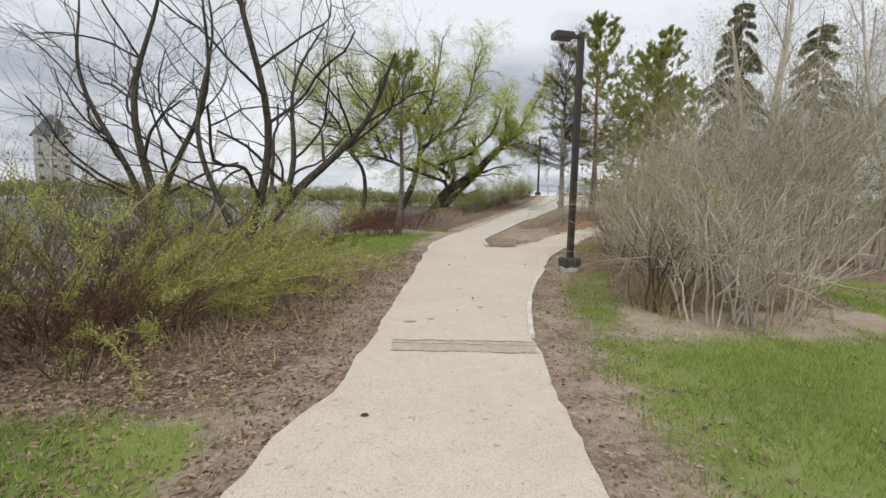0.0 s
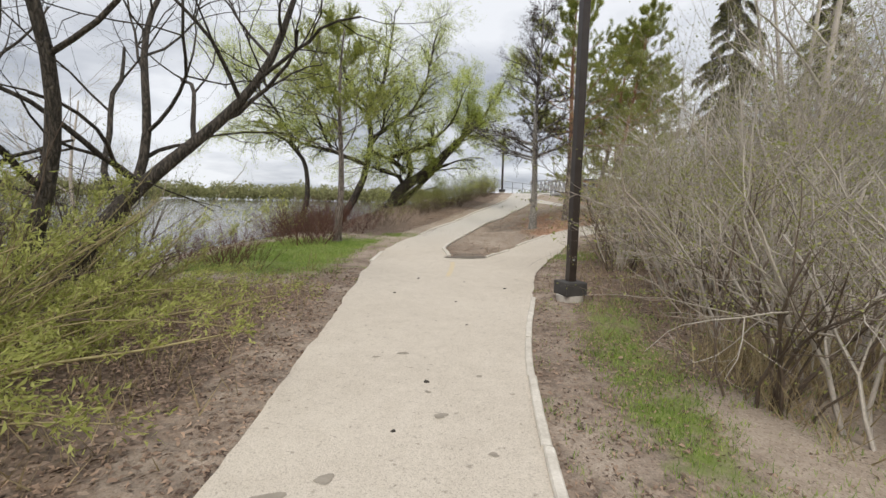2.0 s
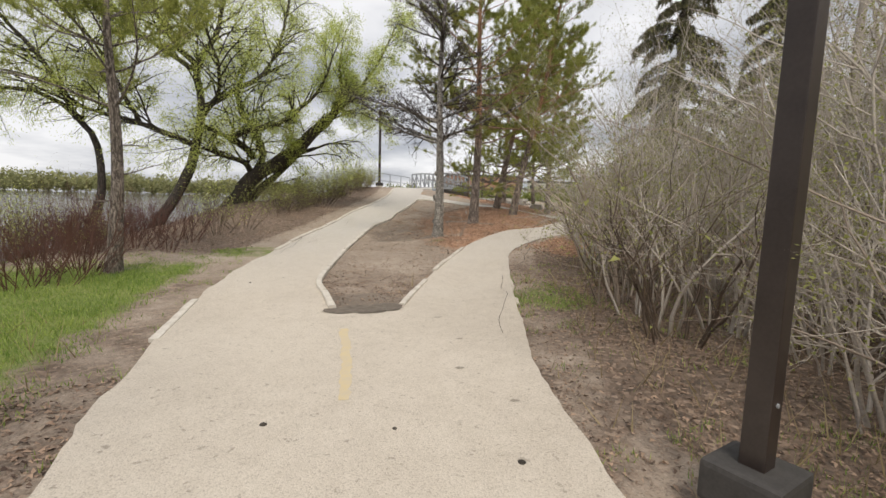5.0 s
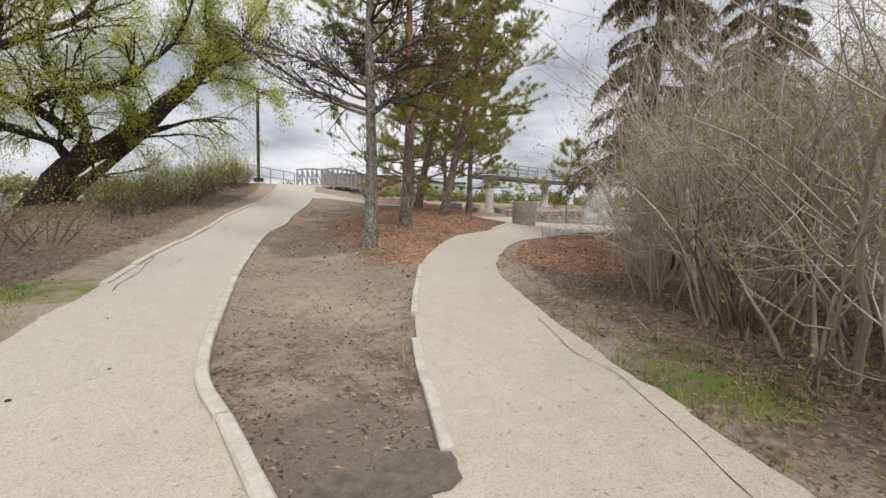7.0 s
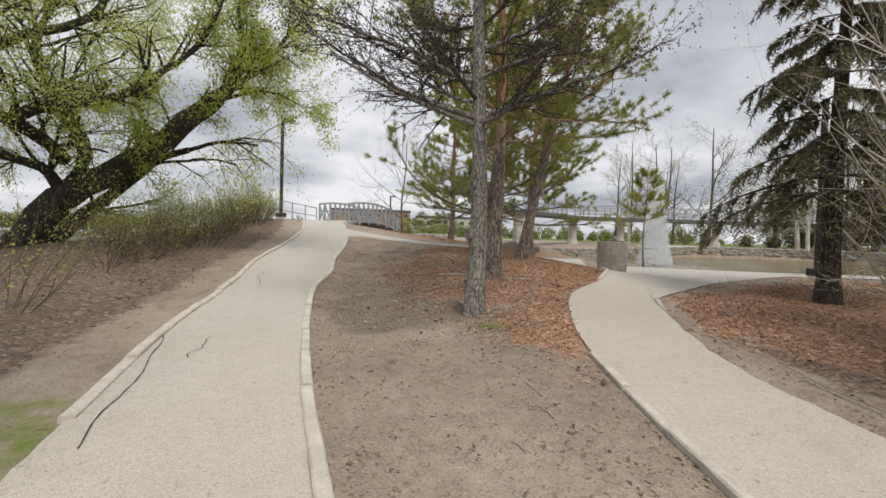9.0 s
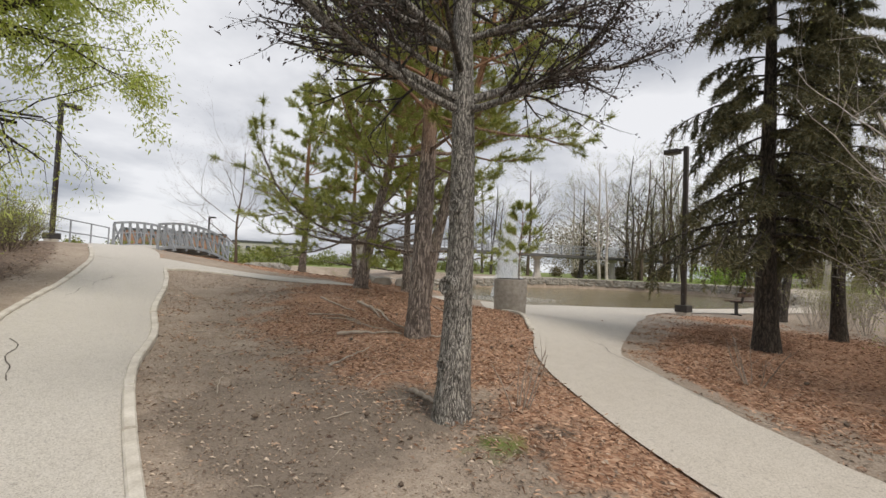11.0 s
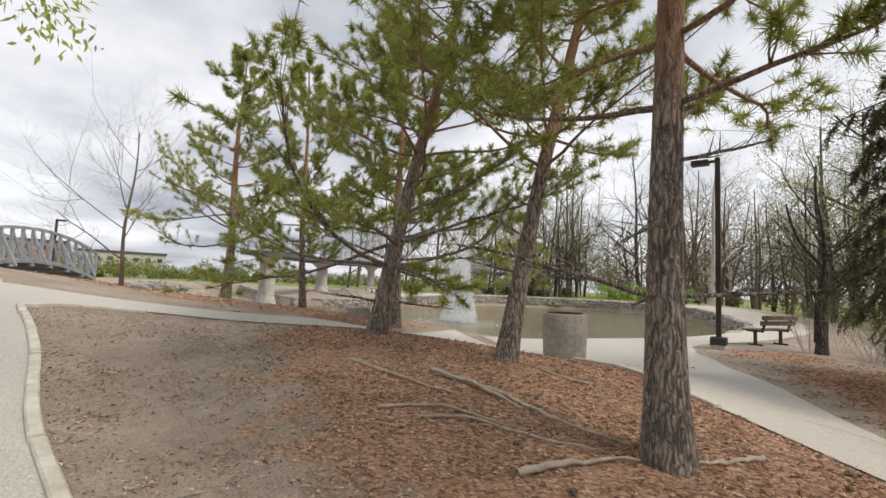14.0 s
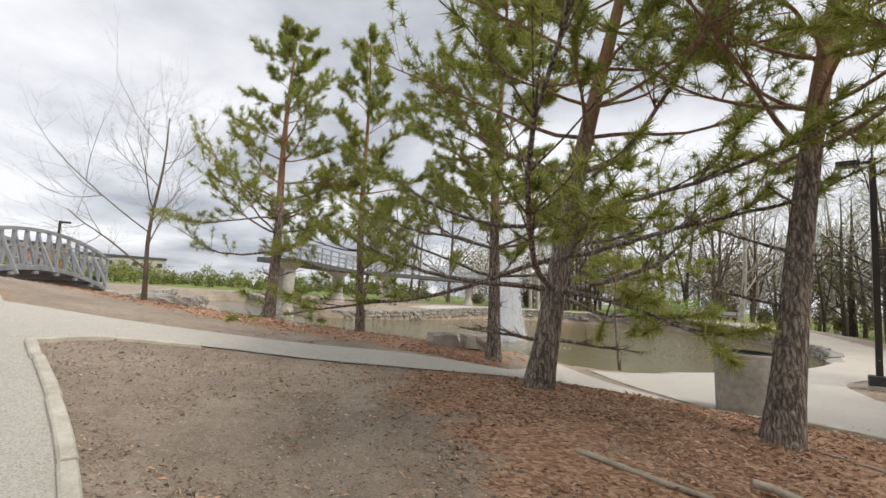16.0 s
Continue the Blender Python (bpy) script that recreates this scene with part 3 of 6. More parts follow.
def spread(x, y, kind):
    """How much of a ground cover lies at a place, 0 to 1."""
    lx = np.interp(y, _lx[:, 1], _lx[:, 0])
    rx = np.interp(y, _rx[:, 1], _rx[:, 0])
    b = lambda cx, cy, r: ease(1.4 - np.hypot(x - cx, y - cy) / r)
    if kind == "grass":
        m = (0.62 + 0.33 * ease((x - rx - 1.0) / 1.5)) * ease((x - rx - 0.15) / 0.7) * ease((6.6 - y) / 1.4 + ease((x - 5.5) / 2) * 3)
        m = np.maximum(m, 0.58 * ease((x - rx - 0.3) / 0.6) * ease((rx + 1.9 - x) / 0.9) * ease((y - 5) / 1.5) * ease((11.4 - y) / 1.5))
        m = np.maximum(m, 1.1 * ease((lx - 0.12 - x) / 0.55) * ease((4.3 - y) / 1.4))
        m = np.maximum(m, 0.95 * ease((lx - 0.35 - x) / 0.8) * ease((y - 11.8) / 2.2) * ease((20.5 - y) / 3.0) * ease((x - lx + 4.6) / 1.5))
        m = np.maximum(m, 0.55 * b(0.4, 20.5, 1.0))
        m = np.maximum(m, 0.6 * b(5.0, 21.2, 0.35))
        m = np.maximum(m, 0.9 * ease((x - 52) / 4))
        m = np.maximum(m, 0.55 * b(4.2, 14.8, 0.9))
        m = np.maximum(m, 0.8 * ease((-15 - y) / 4))
        m = np.maximum(m, 0.34 * ease((y - 52) / 10) * ease((x - 5) / 5))
        return m
    if kind == "needle":
        m = np.maximum(b(8.6, 24.6, 2.9), b(10, 27, 2.0))
        m = np.maximum(m, np.maximum(b(6.8, 23.0, 1.6), 0.8 * b(5.9, 20.6, 1.3)))
        m = np.maximum(m, ease((x - rx - 0.15) / 0.5) * ease((y - 16.2) / 1.5) * ease((21.6 - y) / 1.5) * ease((15.5 - x) / 2) * ease((x - 6) / 1.5))
        m = np.maximum(m, ease((x - 11.5) / 0.8) * ease((y - 27.5) / 2) * ease((41 - y) / 3) * ease((17.5 - x) / 1.5))
        m = np.maximum(m, 0.75 * b(16.2, 20.2, 1.2))
        m = np.maximum(m, 0.55 * b(9.0, 35.5, 0.8))
        return m
    if kind == "litter":
        m = ease((x - rx - 0.3) / 0.6) * ease((y - 6.5) / 2) * ease((20 - y) / 2) * ease((12 - x) / 3)
        m = np.maximum(m, ease((lx - 0.25 - x) / 0.7) * ease((y - 2.8) / 1.5) * ease((13.0 - y) / 2))
        m = np.maximum(m, 1.0 * ease((lx - 0.4 - x) / 0.9) * ease((y - 19) / 3) * ease((45 - y) / 3))
        m = np.maximum(m, 0.7 * b(5.8, 20.8, 1.1))
        m = np.maximum(m, 0.5 * ease((y + 2) / 2) * ease((20 - y) / 3) * ease((x - lx + 2) / 0.5) * ease((rx + 1.6 - x) / 0.5))
        return m
    if kind == "island":
        return 0.6 * inside(x, y, _isl) * (0.35 + 0.65 * ease((y - 17) / 3)) + 0.5 * ease((lx - 0.3 - x) / 0.5) * ease((y - 20) / 2) * ease((40 - y) / 3)
    m = 1.1 * b(1.85, 15.4, 0.7)
    return np.maximum(m, 0.85 * ease((x - 2.9) / 1.2) * ease((y - 20.8) / 1.6) * ease((25.0 - y) / 1.5) * ease((6.4 - x) / 1.4))

for kind in ("grass", "needle", "litter", "damp"):
    at = ground_ob.data.attributes.new(kind, "FLOAT", "POINT")
    at.data.foreach_set("value", spread(GX, GY, kind).ravel().astype(np.float32))

def sheet(name, poly, z, material, label, category):
    bm = bmesh.new()
    bm.faces.new([bm.verts.new((x, y, z)) for x, y in poly])
    bmesh.ops.triangulate(bm, faces=bm.faces[:])
    return tagged(part(name, bm, material), label, category, kind="structure")

bm = bmesh.new()
bm.faces.new([bm.verts.new((x, y, LAKE_Z)) for x, y in ((-700, -600), (-2.5, -600), (-2.5, 30), (4.5, 40), (9, 47), (16, 42), (24, 41), (24, 44), (15, 50), (9, 62), (9, 900), (-700, 900))])
tagged(part("lake_water", bm, M_LAKE), "wide grey lake rippled by wind", "lake", kind="structure")
sheet("pond_water", np.array(curve_points(POND + POND[:1], 1.0))[:-1], POND_Z, M_POND, "brownish green pond water with soft ripples", "pond")

# ---- woody plants ----
class Wood:
    """Collects tapered limbs as one mesh, and the places where leaves sit."""
    def __init__(self):
        self.v, self.q, self.tips, self.fine_v, self.fine_q = [], [], [], [], []

    def tube(self, pts, radii, sides):
        vs, qs = (self.v, self.q) if radii[0] > 0.034 else (self.fine_v, self.fine_q)
        base = len(vs)
        n = len(pts)
        ref = Vector((0.37, 0.21, 0.9)).normalized()
        for i in range(n):
            d = (pts[min(i + 1, n - 1)] - pts[max(i - 1, 0)]).normalized()
            u = d.cross(ref)
            if u.length < 0.05:
                u = d.cross(Vector((1, 0, 0)))
            u.normalize()
            w = d.cross(u)
            for s in range(sides):
                a = 2 * math.pi * s / sides
                vs.append(pts[i] + (u * math.cos(a) + w * math.sin(a)) * radii[i])
        if sides == 3 and n < 4:
            del vs[-3:]
            vs.append(pts[-1])
            n -= 1
            top = base + n * sides
            for s in range(3):
                qs.append((base + (n - 1) * 3 + s, base + (n - 1) * 3 + (s + 1) % 3, top, top))
        for i in range(n - 1):
            for s in range(sides):
                t = (s + 1) % sides
                qs.append((base + i * sides + s, base + i * sides + t, base + (i + 1) * sides + t, base + (i + 1) * sides + s))

    def limb(self, p, d, length, r, rng, bend=0.15, pull=0.0, end=0.35, sides=5, seg=None):
        """One limb; pull > 0 lifts it, < 0 lets it droop. Returns its line."""
        n = seg or max(3, min(9, int(length / 0.35) + 2))
        pts, rad = [p.copy()], [r]
        d = d.normalized()
        for i in range(n):
            d = (d + Vector((rng.uniform(-1, 1), rng.uniform(-1, 1), rng.uniform(-1, 1))) * bend + Vector((0, 0, pull / n * 2))).normalized()
            p = p + d * (length / n)
            pts.append(p)
            rad.append(r * (1 - (1 - end) * (i + 1) / n))
        self.tube(pts, rad, sides)
        return pts, rad

def spray(wood, p, d, length, r, rng, depth, kids, angle, ratio, bend, pull, twig_from):
    """Branches that divide; leaf places lie along the outer ones."""
    sides = 7 if r > 0.08 else 5 if r > 0.025 else 3
    pts, rad = wood.limb(p, d, length, r, rng, bend, pull, 0.45 if depth else 0.25, sides, None if sides > 3 else 3 if length < 0.7 else 4 if length < 1.3 else 6)
    if depth <= twig_from:
        for i in range(1, len(pts)):
            wood.tips.append((pts[i], (pts[i] - pts[i - 1]).normalized()))
    if depth == 0:
        return
    k = rng.randint(*kids)
    n = len(pts) - 1
    for j in range(k):
        f = 0.25 + 0.75 * (j + rng.random()) / k
        i = min(n, max(1, int(f * n + 0.5)))
        dd = (pts[i] - pts[i - 1]).normalized()
        side = dd.cross(Vector((rng.uniform(-1, 1), rng.uniform(-1, 1), rng.uniform(-1, 1)))).normalized()
        a = radians(rng.uniform(*angle))
        nd = dd * math.cos(a) + side * math.sin(a)
        spray(wood, pts[i], nd, length * rng.uniform(*ratio), rad[i] * rng.uniform(0.5, 0.75), rng, depth - 1, kids, angle, ratio, bend, pull, twig_from)

def blades(places, count, length, width, spread_by, rng, along=0.5, droop=0.0, kite=False):
    """Small leaves round places: kite-shaped quads, turned at random. Returns corners, faces."""
    P = np.array([p for p, d in places]); D = np.array([d for p, d in places])
    P, D = np.repeat(P, count, 0), np.repeat(D, count, 0)
    n = len(P)
    P = P + rng.normal(0, spread_by, (n, 3))
    A = D * along + rng.normal(0, 1, (n, 3)) * (1 - along) * 0.8
    A[:, 2] -= droop
    A /= np.linalg.norm(A, axis=1)[:, None] + 1e-9
    S = np.cross(A, rng.normal(0, 1, (n, 3)))
    S /= np.linalg.norm(S, axis=1)[:, None] + 1e-9
    L = (length * rng.uniform(0.6, 1.35, n))[:, None]
    W = (width * rng.uniform(0.7, 1.3, n))[:, None]
    if not kite:
        v = np.stack([P, P + A * L * 0.55 + S * W * 1.5, P + A * L], 1).reshape(-1, 3)
        return v, np.arange(3 * n).reshape(-1, 3)
    v = np.stack([P, P + A * L * 0.45 + S * W, P + A * L, P + A * L * 0.45 - S * W], 1).reshape(-1, 3)
    f = np.arange(4 * n).reshape(-1, 4)
    return v, f

def tufts(places, count, length, width, rng, forward=0.55):
    """Needle tufts: thin triangles fanned round each place."""
    P = np.array([p for p, d in places]); D = np.array([d for p, d in places])
    P, D = np.repeat(P, count, 0), np.repeat(D, count, 0)
    n = len(P)
    A = D * forward + rng.normal(0, 0.55, (n, 3))
    A /= np.linalg.norm(A, axis=1)[:, None] + 1e-9
    S = np.cross(A, rng.normal(0, 1, (n, 3)))
    S /= np.linalg.norm(S, axis=1)[:, None] + 1e-9
    L = (length * rng.uniform(0.7, 1.25, n))[:, None]
    P = P + D * rng.uniform(-0.06, 0.06, n)[:, None]
    v = np.stack([P - S * width, P + S * width, P + A * L], 1).reshape(-1, 3)
    return v, np.arange(3 * n).reshape(-1, 3)

def stem_line(wood, foot, top, r, rng, wobble=0.06, n=14, flare=1.45, sides=12, end=0.3):
    """A trunk from foot to top with a flared foot."""
    foot, top = Vector(foot), Vector(top)
    pts, rad = [], []
    ph = rng.uniform(0, 6)
    for i in range(n + 1):
        t = i / n
        p = foot.lerp(top, t) + Vector((math.sin(t * 5 + ph), math.cos(t * 4.1 + ph), 0)) * wobble * math.sin(math.pi * t)
        pts.append(p)
        rad.append(r * (1 - (1 - end) * t) * (1 + (flare - 1) * math.exp(-t * n * 1.1)))
    wood.tube(pts, rad, sides)
    return pts, rad

def finish(name, wood, bark_mat, crown=None, crown_mat=None, label="", category="tree", group="", place=(0, 0, 0), wood_name="trunk", crown_name="crown", fine_mat=None):
    ob = empty(name, place)
    def sides_and_tips(faces):
        q = np.array(faces)
        tip = q[:, 2] == q[:, 3]
        return [q[~tip], q[tip][:, :3]]
    if wood.v:
        raw(wood_name, [tuple(v) for v in wood.v], sides_and_tips(wood.q), bark_mat, ob)
    if wood.fine_v:
        tagged(raw("branchwork", [tuple(v) for v in wood.fine_v], sides_and_tips(wood.fine_q), fine_mat or bark_mat, ob), kind="stuff")
    if crown is not None:
        raw(crown_name, crown[0], crown[1], crown_mat, ob, smooth=False)
    return tagged(ob, label, category, group)

def pine(place, height, r, seed, lean=(0, 0), bare=2.2, spreadr=2.2, label="", density=1.0, needle=0.135, bark_mat=None):
    """A pine with whorled limbs, dead lower ones, and tufted needles."""
    rng, npr = random.Random(seed), np.random.RandomState(seed)
    w = Wood()
    pts, rad = stem_line(w, (0, 0, -0.12), (lean[0], lean[1], height), r, rng, 0.10, 18, 1.4, 12, 0.12)
    z = min(1.3, bare * 0.55) if bare < 3 else 2.2
    tips = []
    while z < height - 0.25:
        t = z / height
        i = min(len(pts) - 2, int(t * 18))
        base = pts[i].lerp(pts[i + 1], t * 18 - i)
        live = z > bare
        k = rng.randint(3, 5) if live else rng.randint(1, 3)
        ph = rng.uniform(0, 6.28)
        for j in range(k):
            a = ph + 6.28 * j / k + rng.uniform(-0.4, 0.4)
            reach = spreadr * (1 - t) ** 0.7 * rng.uniform(0.45, 1.25) + 0.25
            if not live:
                reach *= rng.uniform(0.22, 0.5)
            d = Vector((math.cos(a), math.sin(a), -0.02 + 0.75 * t * t + rng.uniform(-0.22, 0.28)))
            lp, lr = w.limb(base, d, reach, max(0.010, rad[i] * (0.28 if live else 0.17)), rng, 0.16 if live else 0.1, 0.22 if live else 0.0, 0.3, 5, 9)
            for q in range(4 if live else 3, len(lp)):
                for _ in range(3 if live else 2):
                    dd = (lp[q] - lp[q - 1]).normalized()
                    side = Vector((rng.uniform(-1, 1), rng.uniform(-1, 1), rng.uniform(-0.2, 0.6)))
                    tp, _r = w.limb(lp[q], dd * 0.7 + side * 0.8, reach * rng.uniform(0.14, 0.30), lr[q] * 0.5, rng, 0.15, 0.1, 0.4, 3, 3)
                    if live:
                        tips += [(tp[m], (tp[m] - tp[m - 1]).normalized()) for m in (2, 3, 3)]
            if live:
                tips.append((lp[-1], (lp[-1] - lp[-2]).normalized()))
        z += rng.uniform(0.36, 0.60)
    tips.append((pts[-1], Vector((0, 0, 1))))
    crown = tufts(tips, int(26 * density), needle, 0.0056, npr, 0.45)
    return finish("pine_tree", w, bark_mat or M_BARK_PINE, crown, M_NEEDLE_PINE, label, "pine tree", place=place)

def spruce(place, height, r, seed, spreadr, label):
    """A spruce with sweeping, drooping boughs."""
    rng, npr = random.Random(seed), np.random.RandomState(seed)
    w = Wood()
    pts, rad = stem_line(w, (0, 0, -0.12), (0.1, 0, height), r, rng, 0.04, 18, 1.4, 10, 0.1)
    tips = []
    z = 2.0
    while z < height - 0.3:
        t = z / height
        i = min(17, int(t * 18))
        for j in range(rng.randint(5, 7)):
            a = rng.uniform(0, 6.28)
            reach = spreadr * (1 - t) ** 0.8 * rng.uniform(0.65, 1.1) + 0.2
            lp, lr = w.limb(pts[i].lerp(pts[i + 1], t * 18 - i), Vector((math.cos(a), math.sin(a), 0.12)), reach, max(0.012, rad[i] * 0.25), rng, 0.09, -0.42, 0.3, 4, 7)
            for q in range(2, len(lp)):
                dd = (lp[q] - lp[q - 1]).normalized()
                for sgn in (-1, 1, -0.4, 0.4):
                    side = dd.cross(Vector((0, 0, 1))).normalized() * sgn
                    tp, _r = w.limb(lp[q], dd * rng.uniform(0.4, 0.9) + side + Vector((0, 0, rng.uniform(-0.7, -0.1))), reach * rng.uniform(0.12, 0.28), lr[q] * 0.5, rng, 0.1, -0.4, 0.4, 3, 4)
                    tips += [(tp[m], (tp[m] - tp[m - 1]).normalized()) for m in range(1, 5)]
            tips.append((lp[-1], (lp[-1] - lp[-2]).normalized()))
        z += rng.uniform(0.26, 0.40)
    crown = tufts(tips, 9, 0.105, 0.0095, npr, 0.6)
    return finish("spruce_tree", w, M_BARK_DARK, crown, M_NEEDLE_SPRUCE, label, "spruce tree", place=place)

def broadleaf(place, height, r, seed, stems, label, bark_mat=None, leaf=None, leaf_mat=None, leaf_count=2, leaf_size=(0.05, 0.016), depth=3, kids=(3, 5), fork=0.35, limbs=9, reach=0.42, bend=0.13, pull=0.15, droop=0.0, name="tree", angle=(25, 60), taper=0.2, rise=0.0, wobble=0.12, fine_mat=None):
    """A tree with one or more stems, each a list of (foot, top, radius share)."""
    rng, npr = random.Random(seed), np.random.RandomState(seed)
    w = Wood()
    for foot, top, share, *own in stems:
        forked = own[0] if own else fork
        pts, rad = stem_line(w, foot, top, r * share, rng, wobble, 16, 1.35, 12, taper)
        n = len(pts) - 1
        span = (Vector(top) - Vector(foot)).length
        for j in range(limbs):
            f = forked + (1 - forked) * (j + rng.random()) / limbs
            i = min(n, int(f * n))
            dd = (pts[i] - pts[i - 1]).normalized()
            a = rng.uniform(0, 6.28)
            side = Vector((math.cos(a), math.sin(a), rng.uniform(0.0, 0.5) + rise))
            spray(w, pts[i], dd * 0.55 + side, span * reach * rng.uniform(0.6, 1.1) * (1.2 - 0.6 * f), rad[i] * 0.5, rng, depth, kids, angle, (0.45, 0.72), bend, pull, 1)
    crown = None
    if leaf_mat:
        crown = blades(w.tips, leaf_count, leaf_size[0], leaf_size[1], 0.05, npr, 0.4, droop, name == "willow_tree")
    return finish(name, w, bark_mat or M_BARK_GREY, crown, leaf_mat, label, "tree", place=place, fine_mat=fine_mat)

def shrub(name, seed, height, width, stems, label, stem_mat, leaf_mat=None, leaf_count=1, leaf_size=(0.04, 0.012), lean=(0, 0, 0), depth=2, group="", kids=(3, 5), thick=0.012, bend=0.10, tilt=1.0, angle=(14, 42)):
    """A many-stemmed bush at the origin."""
    rng, npr = random.Random(seed), np.random.RandomState(seed)
    w = Wood()
    for s in range(stems):
        a, q = rng.uniform(0, 6.28), rng.random() ** 0.6
        foot = Vector((math.cos(a), math.sin(a), 0)) * 0.22 * width * q + Vector((0, 0, -0.05))
        d = Vector((math.cos(a) * q * width / height * tilt, math.sin(a) * q * width / height * tilt, 1)) + Vector(lean)
        spray(w, foot, d, height * rng.uniform(0.5, 0.8), thick * rng.uniform(0.7, 1.4), rng, depth, kids, angle, (0.4, 0.68), bend, 0.12, depth - 1 if depth < 3 else 0)
    crown = None
    if leaf_mat:
        crown = blades(w.tips, leaf_count, leaf_size[0], leaf_size[1], 0.03, npr, 0.5)
    return finish(name, w, stem_mat, crown, leaf_mat, label, "shrub", group, wood_name="branchwork", crown_name="foliage")

def scatter(protos, spots, seed, scale=(0.8, 1.2), sink=0.0):
    """Copies of plants, turned and scaled; the first standing of each kind is the prototype itself."""
    rng = random.Random(seed)
    used = set()
    for x, y in spots:
        p = rng.choice(protos)
        s = rng.uniform(*scale)
        m = pose(x, y, gz(x, y) - sink, 0, 0, rng.uniform(0, 360))
        if p.name in used:
            o = copy_thing(p, m)
        else:
            used.add(p.name)
            p.matrix_basis = m
            o = p
        o.scale = (s, s, s * rng.uniform(0.9, 1.1))
    for p in protos:
        if p.name not in used:
            for c in list(p.children_recursive):
                bpy.data.objects.remove(c)
            bpy.data.objects.remove(p)

# ---- trees of the island and the banks ----
def at(x, y):
    return (x, y, gz(x, y))

pine(at(7.2, 23.6), 9.5, 0.150, 21, (0.1, 0.15), 2.55, 3.4, "tall pine with grey furrowed foot and orange upper bark", 1.6)
pine(at(9.65, 25.3), 9.0, 0.135, 22, (1.0, -1.5), 2.6, 2.8, "leaning pine with grey foot and orange upper bark", 1.05)
pine(at(10.05, 27.45), 8.5, 0.14, 23, (0.9, -1.4), 1.15, 3.4, "bushy leaning pine beside the branching path", 1.7)
pine(at(13.5, 28.7), 8.0, 0.13, 24, (0.3, 0.1), 1.3, 2.7, "dark bushy pine near the pond", 1.7)
pine(at(14.1, 34.4), 7.6, 0.14, 25, (0.35, 0.15), 1.2, 2.4, "open-crowned pine on the pond bank")
pine(at(15.0, 32.35), 7.6, 0.11, 26, (-0.2, 0.2), 1.2, 1.9, "slim pine on the pond bank")
pine(at(17.0, 26.3), 4.6, 0.055, 27, (0.15, 0.1), 2.4, 1.1, "thin young pine at the water's edge", 0.45)
pine(at(-1.75, 18.4), 6.6, 0.115, 28, (0.25, 0.0), 2.3, 3.0, "young pine with sparse needles on the grass", 0.9, 0.135, M_BARK_GREY_PINE)
spruce(at(11.2, 19.4), 9.0, 0.17, 31, 2.1, "dark spruce with drooping boughs and brown tips")
spruce(at(13.4, 18.2), 8.0, 0.12, 32, 1.9, "slender dark spruce behind the path")

def knotted_tree(place, height, r, seed, label):
    """One upright stem; wavy level limbs above head height, dark twigs hung with buds."""
    rng, npr = random.Random(seed), np.random.RandomState(seed)
    w = Wood()
    pts, rad = stem_line(w, (0, 0, -0.15), (0.15, 0.2, height), r, rng, 0.10, 18, 1.4, 14, 0.15)
    for z, a, reach, rise in ((2.85, 2.5, 2.7, 0.12), (3.5, 2.75, 2.6, 0.25), (3.05, -0.7, 2.6, 0.30), (3.9, -0.4, 2.3, 0.35), (3.4, 1.2, 2.2, 0.3)):
        i = int(z / height * 18)
        lp, lr = w.limb(pts[i], Vector((math.cos(a), math.sin(a), rise)), reach, 0.045, rng, 0.15, 0.05, 0.25, 7, 13)
        for q in range(2, len(lp)):
            for _ in range(3):
                side = Vector((rng.uniform(-1, 1), rng.uniform(-1, 1), rng.uniform(-0.7, 1.0)))
                spray(w, lp[q], (lp[q] - lp[q - 1]).normalized() + side, rng.uniform(0.35, 0.85), max(0.005, lr[q] * 0.4), rng, 1, (3, 5), (20, 60), (0.4, 0.7), 0.22, 0.0, 1)
    z = 2.75
    while z < height - 0.4:
        t = z / height
        i = int(t * 18)
        for j in range(rng.randint(2, 3)):
            a = rng.uniform(0, 6.28)
            reach = rng.uniform(1.3, 2.4) * (1.1 - 0.65 * t)
            d = Vector((math.cos(a), math.sin(a), rng.uniform(0.05, 0.35) + 0.9 * max(0, t - 0.4)))
            lp, lr = w.limb(pts[i].lerp(pts[i + 1], t * 18 - i), d, reach, max(0.016, rad[i] * rng.uniform(0.28, 0.42)), rng, 0.13, 0.22, 0.3, 6, 11)
            for q in range(3, len(lp)):
                for _ in range(2):
                    dd = (lp[q] - lp[q - 1]).normalized()
                    side = Vector((rng.uniform(-1, 1), rng.uniform(-1, 1), rng.uniform(-0.5, 1.0)))
                    spray(w, lp[q], dd + side * 0.9, rng.uniform(0.35, 0.8) * (1.15 - 0.5 * t), max(0.004, lr[q] * 0.45), rng, 1, (2, 4), (20, 60), (0.4, 0.7), 0.22, 0.05, 1)
        z += rng.uniform(0.22, 0.42)
    crown = blades(w.tips, 2, 0.045, 0.012, 0.02, npr, 0.4, 0.4)
    return finish("tree", w, M_BARK_GREY, crown, M_BUD_DARK, label, "tree", place=place, fine_mat=M_BARK_DARK)

